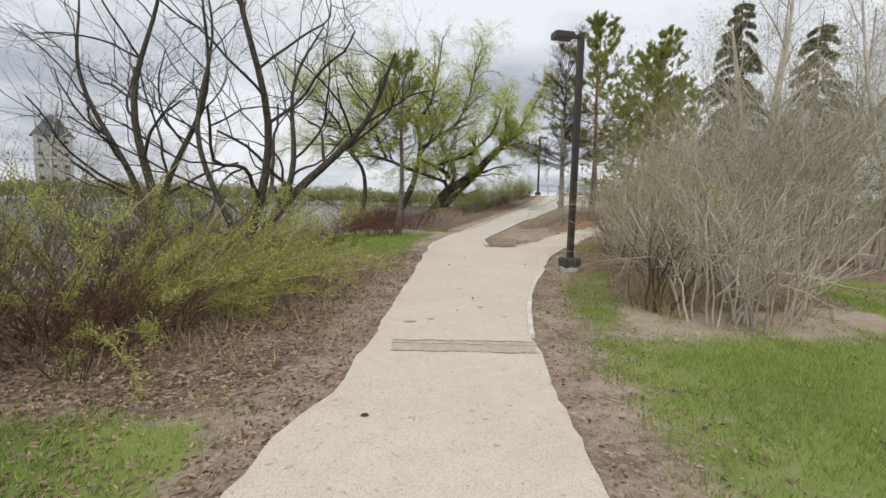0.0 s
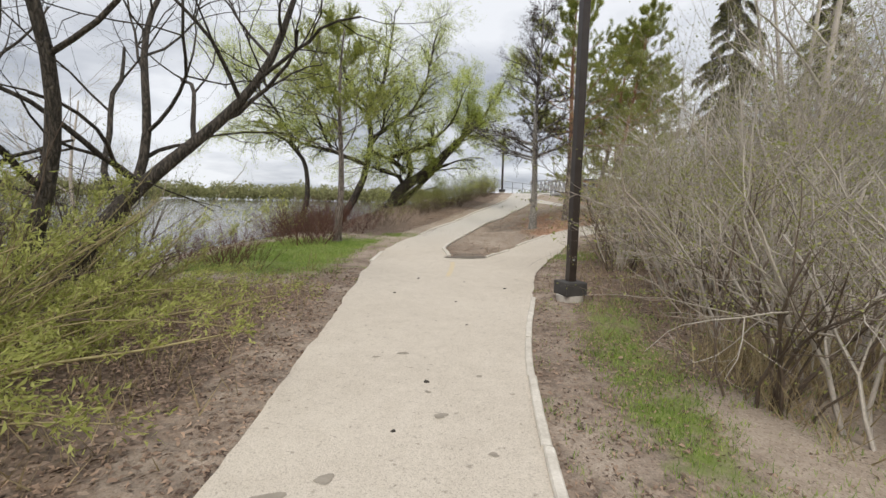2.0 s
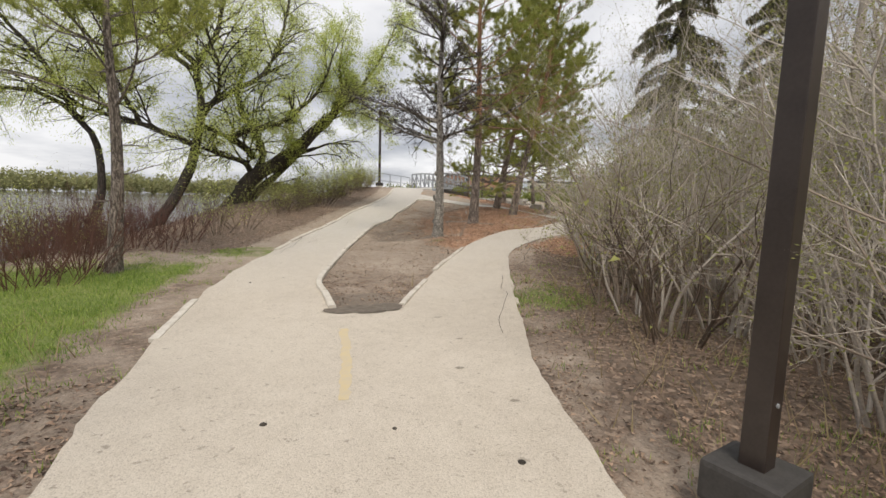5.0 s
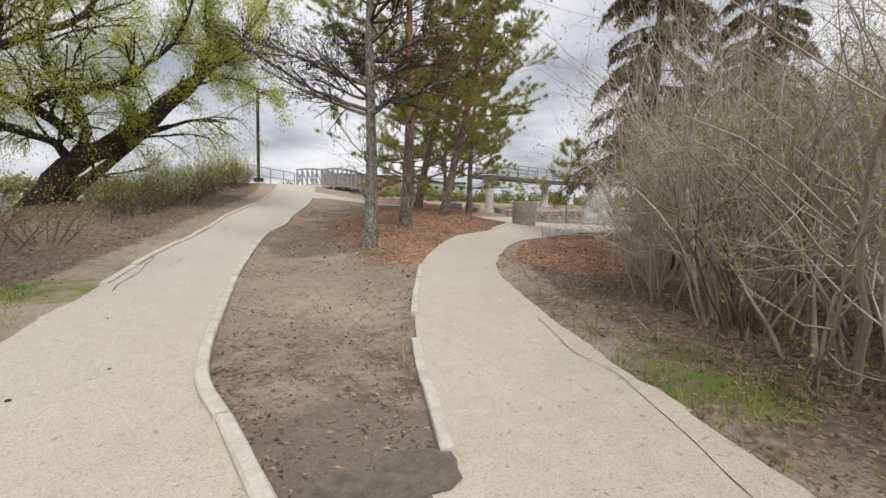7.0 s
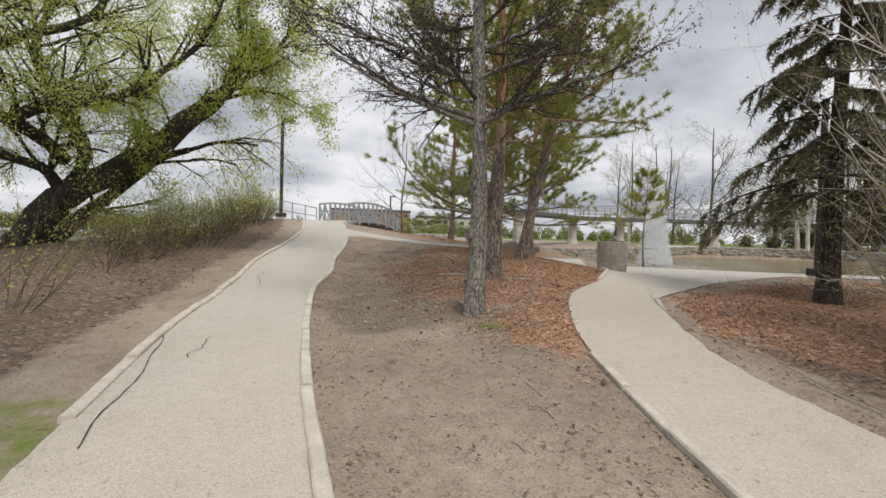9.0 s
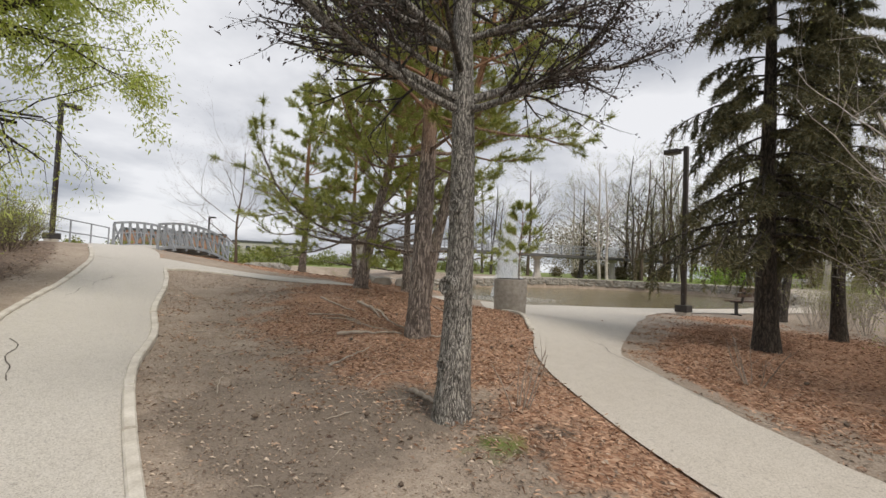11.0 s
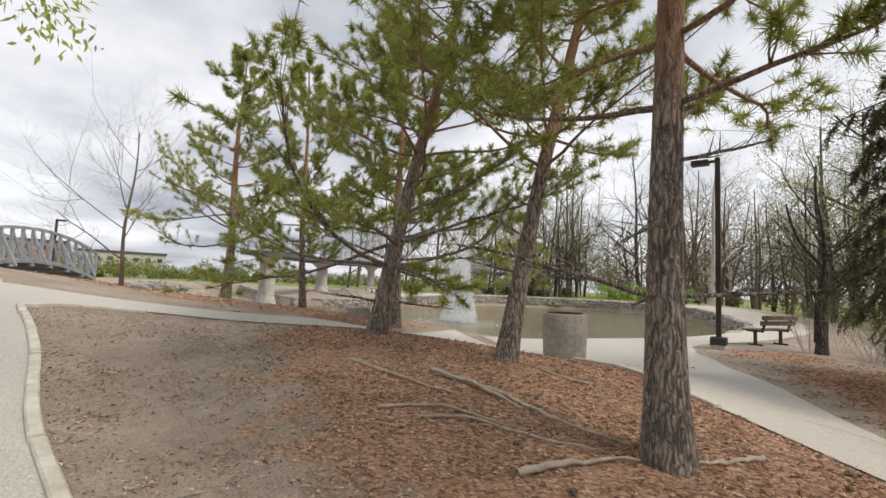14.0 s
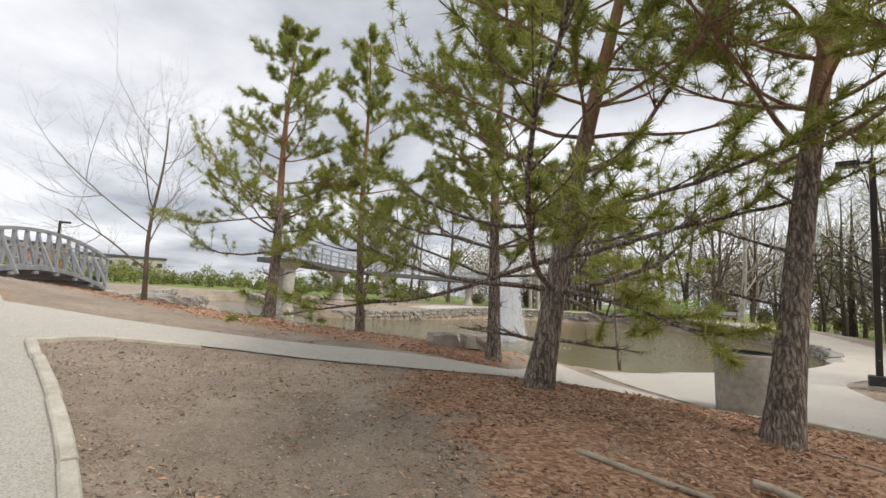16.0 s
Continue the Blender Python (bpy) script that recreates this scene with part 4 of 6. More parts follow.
GREY_TREE = knotted_tree(at(5.26, 21.8), 8.5, 0.135, 41, "bare tree with knotted grey bark and dark buds")
for z, y, r in ((1.80, -0.03, 0.05), (1.12, 0.02, 0.065), (0.45, 0.03, 0.045)):
    bm = bmesh.new()
    n = 20
    rings = [[bm.verts.new((-d, r * q * math.cos(6.2832 * s / n), r * q * 1.1 * math.sin(6.2832 * s / n))) for s in range(n)] for q, d in ((1.35, -0.02), (1.1, 0.018), (0.85, 0.026), (0.6, 0.012), (0.35, -0.004))]
    for p, q in zip(rings[:-1], rings[1:]):
        for s in range(n):
            bm.faces.new((p[s], p[(s + 1) % n], q[(s + 1) % n], q[s]))
    bm.faces.new(rings[-1])
    for f in bm.faces:
        f.smooth = True
    o = part("bark_knot", bm, M_BARK_GREY, GREY_TREE, "pale ringed knot")
    o.location = (-0.122 + 0.004 * z, y, z)
broadleaf(at(13.07, 37.2), 5.0, 0.06, 42, [((0, 0, -0.15), (0.2, 0.1, 4.6), 1.0)], "small bare tree with spreading thin branches", M_TWIG_BROWN, None, None, 0, (0, 0), 4, (3, 5), 0.22, 11, 0.60, 0.12, 0.22)
def old_willow(label):
    """A leaning willow: heavy curved limbs, each with rising branches and hanging leafy twigs."""
    rng, npr = random.Random(43), np.random.RandomState(43)
    base = Vector((-0.9, 30.5, -0.2))
    w = Wood()
    for line, r0, r1 in WILLOW_LIMBS:
        c = [Vector(p) - base for p in curve_points(line, 0.35)]
        n = len(c) - 1
        c = [p + Vector((rng.uniform(-1, 1), rng.uniform(-1, 1), rng.uniform(-1, 1))) * 0.03 for p in c]
        rad = [(r0 + (r1 - r0) * i / n) * rng.uniform(0.93, 1.07) for i in range(n + 1)]
        w.tube(c, rad, 12 if r0 > 0.15 else 8)
        big = r0 > 0.19
        short = 0.45 if c[-1].x > 3.8 else 1.0
        for i in range(int(n * (0.62 if big else 0.3)), n + 1):
            for _ in range(1 if big else 2):
                dd = (c[i] - c[i - 1]).normalized()
                side = Vector((rng.uniform(-1, 1), rng.uniform(-1, 1), rng.uniform(-0.15, 1.0)))
                spray(w, c[i], dd * 0.7 + side, rng.uniform(1.1, 2.3) * short, max(0.012, min(0.045, rad[i] * 0.5)), rng, 2, (4, 5), (25, 60), (0.42, 0.68), 0.20, -0.12, 1)
        spray(w, c[-1], (c[-1] - c[-2]), 1.8 * short, r1 * 0.8, rng, 2, (4, 5), (20, 50), (0.45, 0.7), 0.16, -0.1, 1)
    crown = blades(w.tips, 7, 0.085, 0.0120, 0.10, npr, 0.35, 0.45, True)
    return finish("willow_tree", w, M_BARK_WILLOW, crown, M_LEAF_WILLOW, label, "tree", place=tuple(base))

WILLOW_LIMBS = [
    ([(-1.8, 30.5, -1.6), (-1.3, 30.5, -0.0), (-0.6, 30.4, 1.0), (-0.0, 30.2, 1.9), (0.3, 30.1, 2.2), (1.3, 29.7, 2.9), (2.1, 29.3, 3.6), (2.6, 28.9, 4.1), (3.1, 28.6, 4.6)], 0.40, 0.19),
    ([(-1.5, 30.7, -1.6), (-1.0, 30.7, -0.1), (-0.3, 30.7, 0.8), (0.4, 30.6, 1.6), (1.3, 30.3, 2.5), (2.0, 30.0, 3.2), (2.6, 29.6, 3.4)], 0.30, 0.07),
    ([(0.2, 30.2, 2.1), (-0.0, 30.0, 2.6), (-0.4, 29.8, 2.8), (-0.9, 29.3, 2.9), (-1.6, 28.6, 3.1)], 0.15, 0.04),
    ([(0.2, 30.1, 2.2), (0.6, 30.4, 3.1), (0.3, 30.7, 3.9), (-0.1, 30.8, 4.6), (-0.4, 31.0, 5.6), (-0.0, 31.3, 6.9)], 0.17, 0.05),
    ([(-0.6, 29.4, 3.6), (-0.1, 29.0, 3.8), (0.6, 28.7, 4.0), (1.4, 28.3, 4.3), (2.2, 27.9, 5.0), (2.7, 27.5, 5.6), (3.0, 27.2, 6.5)], 0.13, 0.03),
    ([(0.2, 30.3, 3.0), (-0.2, 29.8, 3.4), (-0.6, 29.4, 3.6)], 0.15, 0.13),
    ([(3.1, 28.6, 4.6), (3.6, 28.2, 5.0), (4.3, 27.8, 5.5)], 0.10, 0.01),
    ([(3.1, 28.6, 4.5), (3.4, 28.3, 5.3), (3.5, 28.2, 5.8), (3.4, 28.1, 6.4), (3.5, 28.0, 7.4)], 0.09, 0.02),
    ([(3.1, 28.6, 4.6), (3.9, 28.5, 5.4), (4.5, 28.3, 6.2), (5.0, 28.1, 7.0), (5.5, 28.0, 8.1)], 0.08, 0.02),
    ([(3.1, 28.6, 4.5), (3.9, 28.2, 4.8), (4.6, 27.9, 4.6)], 0.05, 0.01),
    ([(-4.1, 29.9, -1.6), (-3.6, 29.9, -0.3), (-3.0, 30.0, 0.6), (-2.2, 30.1, 2.1), (-1.8, 30.0, 3.4), (-1.6, 29.8, 4.9), (-1.7, 29.7, 6.2), (-1.0, 29.6, 7.5), (-0.6, 29.5, 9.5)], 0.26, 0.06),
    ([(-1.7, 29.7, 6.2), (-2.2, 29.4, 6.7), (-2.8, 29.2, 7.6), (-3.2, 28.9, 9.2)], 0.12, 0.03),
    ([(-1.8, 30.0, 3.3), (-2.6, 30.1, 3.6), (-3.8, 30.0, 4.0), (-5.4, 30.0, 4.4), (-6.8, 29.8, 5.0)], 0.13, 0.03),
    ([(-6.2, 30.4, -1.6), (-5.7, 30.4, -0.3), (-5.2, 30.5, 1.2), (-5.2, 30.5, 3.1), (-5.9, 30.5, 4.2), (-7.0, 30.5, 4.9), (-8.7, 30.1, 4.8)], 0.20, 0.04),
    ([(-1.6, 29.8, 4.7), (-0.4, 30.3, 5.6), (0.7, 30.7, 6.5), (1.4, 31.1, 8.3), (1.9, 31.3, 10.7)], 0.12, 0.03),
    ([(-1.7, 29.7, 6.0), (-2.8, 29.4, 6.6), (-4.2, 29.1, 7.4), (-5.6, 28.8, 8.6)], 0.11, 0.03),
    ([(-5.8, 30.5, 4.0), (-6.3, 30.1, 5.4), (-7.2, 29.8, 6.8), (-8.6, 29.4, 8.0)], 0.11, 0.03),
    ([(-3.7, 30.0, 4.0), (-4.2, 29.4, 5.2), (-4.7, 28.9, 6.4), (-5.6, 28.4, 7.4)], 0.09, 0.03),
    ([(-1.6, 29.9, 4.4), (-1.0, 28.8, 5.0), (-0.8, 27.8, 5.8), (-1.2, 27.0, 7.0)], 0.10, 0.03),
]
old_willow("old leaning willow with dark trunks and yellow-green leaves")

# ---- lamps ----
def street_lamp(x, y, head_turn, height, label):
    z = gz(x, y)
    ob = empty("street_lamp", (x, y, z), head_turn)
    bm = bmesh.new(); rod(bm, (0, 0, -0.2), (0, 0, 0.10), 0.20, 0.20, 24); part("footing", bm, M_CONCRETE, ob, "round pale concrete footing")
    bm = bmesh.new(); box(bm, (-0.18, -0.18, 0.09), (0.18, 0.18, 0.30), 0.03); part("base_shroud", bm, M_BASE_BLACK, ob)
    bm = bmesh.new(); box(bm, (-0.058, -0.058, 0.25), (0.058, 0.058, height), 0.008); pole = part("pole", bm, M_METAL_BROWN, ob)
    bm = bmesh.new(); rod(bm, (0, -0.064, 0.62), (0, -0.056, 0.62), 0.012); part("bolt", bm, M_STEEL, pole)
    bm = bmesh.new(); box(bm, (-0.25, -0.035, height - 0.12), (0, 0.035, height - 0.05), 0.01); part("arm", bm, M_METAL_BROWN, ob)
    bm = bmesh.new(); box(bm, (-0.62, -0.14, height - 0.16), (-0.2, 0.14, height - 0.03), 0.02); part("lamp_head", bm, M_METAL_BROWN, ob)
    return tagged(ob, label, "street lamp", "park lamps")

street_lamp(2.83, 10.73, 12, 5.0, "dark brown square lamp post on a black-capped concrete footing")
street_lamp(7.57, 39.1, 200, 4.8, "dark lamp post beside the path near the bridge")
street_lamp(17.12, 21.22, 250, 5.0, "dark lamp post beside the pond walk")
street_lamp(25.5, 61.0, 112, 5.0, "distant lamp post beyond the bridge")

# ---- left bank by the start: bare trees and yellow-green willow scrub ----
broadleaf(at(-6.6, 11.2), 7.5, 0.12, 51, [((0, 0, -0.2), (0.3, 0.2, 7.0), 1.0), ((0.2, 0.1, -0.2), (1.6, -0.6, 6.0), 0.8), ((-0.2, 0, -0.2), (-1.7, 0.4, 6.2), 0.8)], "bare many-stemmed tree with dark bark above the scrub", M_BARK_DARK, None, None, 0, (0, 0), 4, (2, 4), 0.25, 8, 0.40, 0.30, 0.15, wobble=0.38)
broadleaf(at(-3.5, 8.8), 6.8, 0.095, 52, [((0, 0, -0.2), (0.3, -0.1, 6.6), 1.0), ((0.1, 0, -0.2), (-0.9, 0.6, 5.5), 0.7)], "slim bare tree with dark wavy stems", M_BARK_DARK, None, None, 0, (0, 0), 4, (2, 4), 0.30, 8, 0.40, 0.30, 0.1, wobble=0.38)
broadleaf(at(-3.95, 9.9), 5.6, 0.13, 53, [((0, 0, -0.2), (2.9, 1.0, 4.6), 1.0), ((-0.1, 0.2, -0.2), (1.0, 2.4, 5.6), 0.7)], "leaning bare tree reaching over the scrub", M_BARK_DARK, None, None, 0, (0, 0), 4, (2, 4), 0.30, 9, 0.45, 0.30, 0.15, wobble=0.38)
broadleaf(at(-8.5, 7.0), 7.0, 0.10, 54, [((0, 0, -0.4), (-0.4, 0.3, 6.5), 1.0)], "bare bankside tree with fresh buds", M_BARK_GREY, True, M_LEAF_BUD, 1, (0.028, 0.009), 3, (3, 4), 0.25, 9, 0.45, wobble=0.38)
broadleaf(at(-7.5, 15.5), 6.0, 0.08, 55, [((0, 0, -0.4), (0.2, 0.3, 4.6), 1.0)], "pale bare tree at the lake's edge", M_TWIG_GREY, True, M_LEAF_BUD, 1, (0.03, 0.009), 3, (3, 5), 0.2, 9, 0.5)
broadleaf(at(-10.0, 12.0), 6.0, 0.08, 56, [((0, 0, -0.4), (0.5, 0.3, 5.0), 1.0)], "grey bare tree at the lake's edge", M_TWIG_GREY, None, None, 0, (0, 0), 3, (3, 5), 0.2, 9, 0.5)

def arching_shrub(seed, label, leafing=True):
    """Long slanting shoots with feathery side twigs, leaning along +x."""
    rng, npr = random.Random(seed), np.random.RandomState(seed)
    w = Wood()
    for k in range(13):
        leafy = rng.random() < 0.75
        az, el = rng.gauss(-0.35, 0.55), rng.uniform(0.35, 1.15)
        d = Vector((math.cos(az) * math.cos(el), math.sin(az) * math.cos(el), math.sin(el)))
        ln = rng.uniform(1.3, 2.5)
        foot = Vector((rng.uniform(-0.35, 0.35), rng.uniform(-0.35, 0.35), -0.05))
        pts, rad = w.limb(foot, d, ln, rng.uniform(0.008, 0.017), rng, 0.11, -0.22, 0.3, 4, 10)
        for q in range(3, len(pts)):
            for _ in range(3):
                dd = (pts[q] - pts[q - 1]).normalized()
                side = Vector((rng.uniform(-1, 1), rng.uniform(-1, 1), rng.uniform(-0.3, 1.0)))
                tp, _r = w.limb(pts[q], dd + side * 0.7, rng.uniform(0.08, 0.26), rad[q] * 0.5, rng, 0.08, 0.1, 0.4, 3, 2)
                if leafy and rng.random() < 0.7:
                    w.tips += [(tp[m] * f + tp[m - 1] * (1 - f), (tp[m] - tp[m - 1]).normalized()) for m in (1, 2) for f in (0.35, 0.7, 1.0)]
    crown = blades(w.tips, 5, 0.045, 0.0075, 0.025, npr, 0.5) if leafing else None
    return finish("willow_shrub", w, M_TWIG_YELLOW if leafing else M_TWIG_BROWN, crown, M_LEAF_SCRUB, label, "shrub", "lakeside scrub", crown_name="foliage")

WILLOW_SCRUB = [arching_shrub(60 + i, "yellow-green willow shrub with long slanting shoots in new leaf" if i < 2 else "bare brown shrub with long slanting shoots", i < 2) for i in range(3)]
rng = random.Random(5)
spots = [(-2.5, 5.7), (-2.2, 6.9), (-2.7, 8.1), (-2.3, 9.2), (-3.2, 6.3), (-3.5, 7.4), (-2.9, 9.9), (-3.9, 8.8), (-2.6, 7.4), (-2.35, 10.6)]
spots = [(x - 0.95 + 0.25 * min(1, max(0, (y - 5.5) / 1.5)), y + 0.3) for x, y in spots]
spots = [(x - (0.35 if y < 8.5 else 0.6), y) for x, y in spots] + [(-3.6, 10.8), (-4.1, 11.6), (-3.6, 5.0), (-4.2, 5.6), (-4.3, 6.6), (-3.5, 7.8), (-4.4, 8.0), (-3.9, 9.0), (-4.4, 10.4), (-3.5, 6.2), (-4.9, 7.4), (-3.8, 7.0)]
for i, (x, y) in enumerate(spots):
    p = WILLOW_SCRUB[i % 3 if i < 12 else (2, 0, 2, 1)[i % 4]]
    m = pose(x, y, gz(x, y), 0, 0, rng.uniform(-40, 45))
    if i < 3:
        p.matrix_basis = m
        o = p
    else:
        o = copy_thing(p, m)
    s = rng.uniform(0.85, 1.2) if i > 11 else rng.uniform(0.65, 1.2)
    o.scale = (s, s, s)
OLIVE = [shrub("brown_shrub", 70 + i, 1.9, 1.8, 13, "tangled olive-brown shrub with few leaves", M_TWIG_BROWN, M_LEAF_BUD, 1, (0.028, 0.009), (0.1, 0, 0), 2, "lakeside scrub", (3, 5), 0.009) for i in range(2)]
scatter(OLIVE, [(-4.9 + rng.uniform(-1.6, 0.9), 3.6 + rng.uniform(0, 8.5)) for _ in range(28)] + [(-6.8 + rng.uniform(-1, 1), rng.uniform(3, 14)) for _ in range(12)], 3, (0.8, 1.25))
RED = [shrub("red_stemmed_shrub", 80, 1.2, 1.2, 16, "low shrub with dull red stems", M_TWIG_RED, None, 0, (0, 0), (0.1, 0, 0), 2, "lakeside scrub", (3, 4), 0.007)]
scatter(RED, [(-3.6 + rng.uniform(-1.3, 0.7), 2.9 + rng.uniform(0, 3.2)) for _ in range(16)] + [(-2.6 - rng.random() * 2.4, 11.5 + rng.random() * 3.2) for _ in range(9)], 4, (0.6, 1.1))

# ---- low bushes on the lake bank under the willow ----
BANK = [shrub("bank_bush", 90 + i, 1.3, 1.4, 14, "low bank bush with brown stems and fresh green tips", M_TWIG_BROWN, M_LEAF_BUD if i else M_LEAF_WILLOW, 1, (0.04, 0.013), (0, 0, 0), 2, "lake bank bushes", (3, 4), 0.007) for i in range(3)]
spots = []
for k in range(66):
    y = 19.5 + 19 * (k + rng.random()) / 66
    lx = float(np.interp(y, _lx[:, 1], _lx[:, 0]))
    spots.append((lx - np.interp(y, [19, 24, 30, 38], [3.6, 2.7, 1.9, 1.3]) - rng.random() * 1.5, y))
spots = [p for p in spots if not (p[0] < 1.0 and 21 < p[1] < 29.5)]
spots += [(1.6, 28.2), (2.2, 29.3), (2.6, 30.2), (1.2, 30.0), (-0.6, 23.4), (0.0, 24.4), (-1.2, 25.2)]
scatter(BANK, spots, 6, (0.75, 1.2))
RUSSET = [shrub("russet_bush", 95, 1.15, 1.2, 15, "low russet bush of bare reddish stems", M_TWIG_RED, None, 0, (0, 0), (0, 0, 0), 2, "lake bank bushes", (3, 4), 0.006)]
scatter(RUSSET, [(-4.6 + rng.random() * 2.8, 16.8 + rng.random() * 8.5) for _ in range(27)] + [(-5.4 + rng.random() * 4.6, 20.0 + rng.random() * 5.5) for _ in range(24)], 8, (0.85, 1.4))

# ---- thicket along the right-hand side ----
GREY = [shrub("grey_shrub", 100 + i, 2.6, 1.9, 10, "dense leafless shrub with crooked grey stems", (M_TWIG_GREY, M_TWIG_MID, M_TWIG_GREY, M_TWIG_GREY, M_TWIG_BROWN)[i], M_LEAF_BUD, 1, (0.030, 0.011), (0, 0, 0), 3, "path side thicket", (3, 4), 0.019, 0.24, 0.75, (24, 66)) for i in range(5)]
TALL = [shrub("tall_grey_shrub", 110 + i, 4.2, 2.3, 12, "tall leafless shrub with many upright grey stems", M_TWIG_GREY, M_LEAF_BUD, 1, (0.030, 0.010), (0, 0, 0), 3, "path side thicket", (3, 4), 0.021, 0.2, 0.8, (20, 55)) for i in range(2)]
spots = [(3.5, 6.55), (3.95, 6.3), (4.5, 6.9), (3.15, 7.2), (4.6, 7.7), (3.9, 7.6)]
for k in range(29):
    y = 8.3 + 9.6 * (k + rng.random()) / 29
    rx = float(np.interp(y, _rx[:, 1], _rx[:, 0]))
    spots.append((rx + (1.95 if y < 12.5 else 1.6) + rng.random() * 2.2, y))
scatter(GREY, spots, 12, (0.75, 1.1))
spots = [(5.6 + rng.random() * 6.5, 10.8 + rng.random() * 6.5) for _ in range(28)]
spots = [(x, y) for x, y in spots if x > float(np.interp(y, _rx[:, 1], _rx[:, 0])) + 2.2]
scatter(TALL, spots, 13, (0.8, 1.15))
for k, (x, y, h) in enumerate(((8.0, 12.2, 7.0), (10.5, 11.5, 8.0), (9.0, 13.8, 7.0), (13.0, 12.2, 9.0), (14.5, 14.0, 8.0), (17.5, 11.5, 9.0), (12.0, 14.5, 7.0))):
    broadleaf(at(x, y), h, 0.11, 120 + k, [((0, 0, -0.15), (0.3, 0.2, h), 1.0), ((0.1, 0, -0.15), (-0.9, 0.6, h * 0.85), 0.75)], "tall bare grey tree standing in the thicket", M_TWIG_GREY, True, M_LEAF_BUD, 1, (0.04, 0.014), 3, (3, 4), 0.25, 8, 0.33)
broadleaf(at(17.5, 18.9), 5.5, 0.13, 131, [((0, 0, -0.15), (0.9, -0.3, 5.0), 1.0), ((0.1, 0, 0.3), (-0.7, 0.3, 4.2), 0.7)], "crooked mossy tree beside the bench", M_BARK_WILLOW, True, M_LEAF_BUD, 1, (0.05, 0.02), 3, (3, 4), 0.35, 8, 0.4)
DRY = [shrub("dry_shrub", 140, 1.3, 0.9, 14, "dry straw-coloured shrub with thin stems", M_TWIG_GREY, M_LEAF_BUD, 1, (0.03, 0.01), (0, 0, 0), 2, "pond side scrub", (3, 4), 0.006)]
scatter(DRY, [(15.3 + rng.random() * 3.5, 16.6 + rng.random() * 2.6) for _ in range(12)] + [(12.5 + rng.random() * 4, 15.5 + rng.random() * 2) for _ in range(8)], 14, (0.7, 1.2))
def sapling(seed, label):
    """A few thin forked shoots from one foot; each shoot is a part."""
    rng = random.Random(seed)
    ob = empty("sapling")
    for k in range(7):
        w = Wood()
        a = rng.uniform(0, 6.28)
        d = Vector((math.cos(a) * 0.45, math.sin(a) * 0.45, 1))
        pts, rad = w.limb(Vector((math.cos(a) * 0.06, math.sin(a) * 0.06, -0.05)), d, rng.uniform(0.3, 0.62), rng.uniform(0.006, 0.011), rng, 0.12, 0.1, 0.4, 5, 6)
        for q in (3, 5):
            side = Vector((rng.uniform(-1, 1), rng.uniform(-1, 1), 0.6))
            w.limb(pts[q], side, rng.uniform(0.12, 0.3), rad[q] * 0.7, rng, 0.1, 0.2, 0.4, 4, 3)
        raw("shoot", [tuple(v) for v in w.fine_v], np.array(w.fine_q), M_TWIG_MID, ob)
    return tagged(ob, label, "sapling")
sap = sapling(150, "small leafless sapling in the leaf litter")
sap.matrix_basis = pose(*at(5.72, 21.38))
sap2 = copy_thing(sap, pose(*at(8.2, 19.6), 0, 0, 80))

# ---- woods beyond the pond ----
FAR = []
for k in range(5):
    h = 9.0
    FAR.append(broadleaf((0, 0, 0), h, 0.14, 160 + k, [((0, 0, -0.4), (0.5, 0.3, h), 1.0)] + ([((0.1, 0, -0.3), (-1.4, 0.5, h * 0.8), 0.7)] if k % 2 else []), "bare woodland tree with a haze of fresh buds", M_TWIG_GREY if k == 0 else M_TWIG_BROWN if k < 3 else M_BARK_DARK, True, M_LEAF_BUD if k < 3 else M_NEEDLE_PINE, 1 if k < 3 else 2, (0.06, 0.022), 2, (4, 5), 0.22, 6 if k % 2 else 10, 0.38))
    FAR[-1]["group"] = "woods beyond the pond"
spots = []
for k in range(54):
    a = radians(rng.uniform(56, 128))
    d = rng.uniform(52, 82)
    x, y = 6 + d * math.sin(a), 24 + d * math.cos(a)
    spots.append((x, y))
for k in range(20):
    spots.append((rng.uniform(19, 46), rng.uniform(-9, 10)))
spots = [s for s in spots if not (s[0] < 55 and s[1] > 12)]
scatter(FAR, spots, 15, (1.1, 1.9))
tall = [copy_thing(FAR[rng.randrange(3)], pose(x, y, gz(x, y), 0, 0, rng.uniform(0, 360))) for x, y in [(rng.uniform(56, 74), rng.uniform(-22, 34)) for _ in range(20)] + [(rng.uniform(21, 40), rng.uniform(2, 10)) for _ in range(7)]]
for o in tall:
    k = rng.uniform(1.3, 2.0)
    o.scale = (k, k, k)
UNDER = [shrub("woodland_shrub", 170 + i, 2.6, 2.6, 12, "woodland undergrowth with sparse green leaves", M_TWIG_BROWN, M_LEAF_BUD if i else M_FAR_GREEN_LEAF, 2, (0.07, 0.025), (0, 0, 0), 2, "woods beyond the pond", (3, 4), 0.016) for i in range(2)]
scatter(UNDER, [s for s in [(6 + d * math.sin(a), 24 + d * math.cos(a)) for a, d in [(radians(rng.uniform(50, 130)), rng.uniform(56, 74)) for _ in range(28)]] if s[0] > 63 or s[1] < 8] + [(rng.uniform(20, 44), rng.uniform(-4, 9)) for _ in range(14)], 16, (0.8, 1.5))

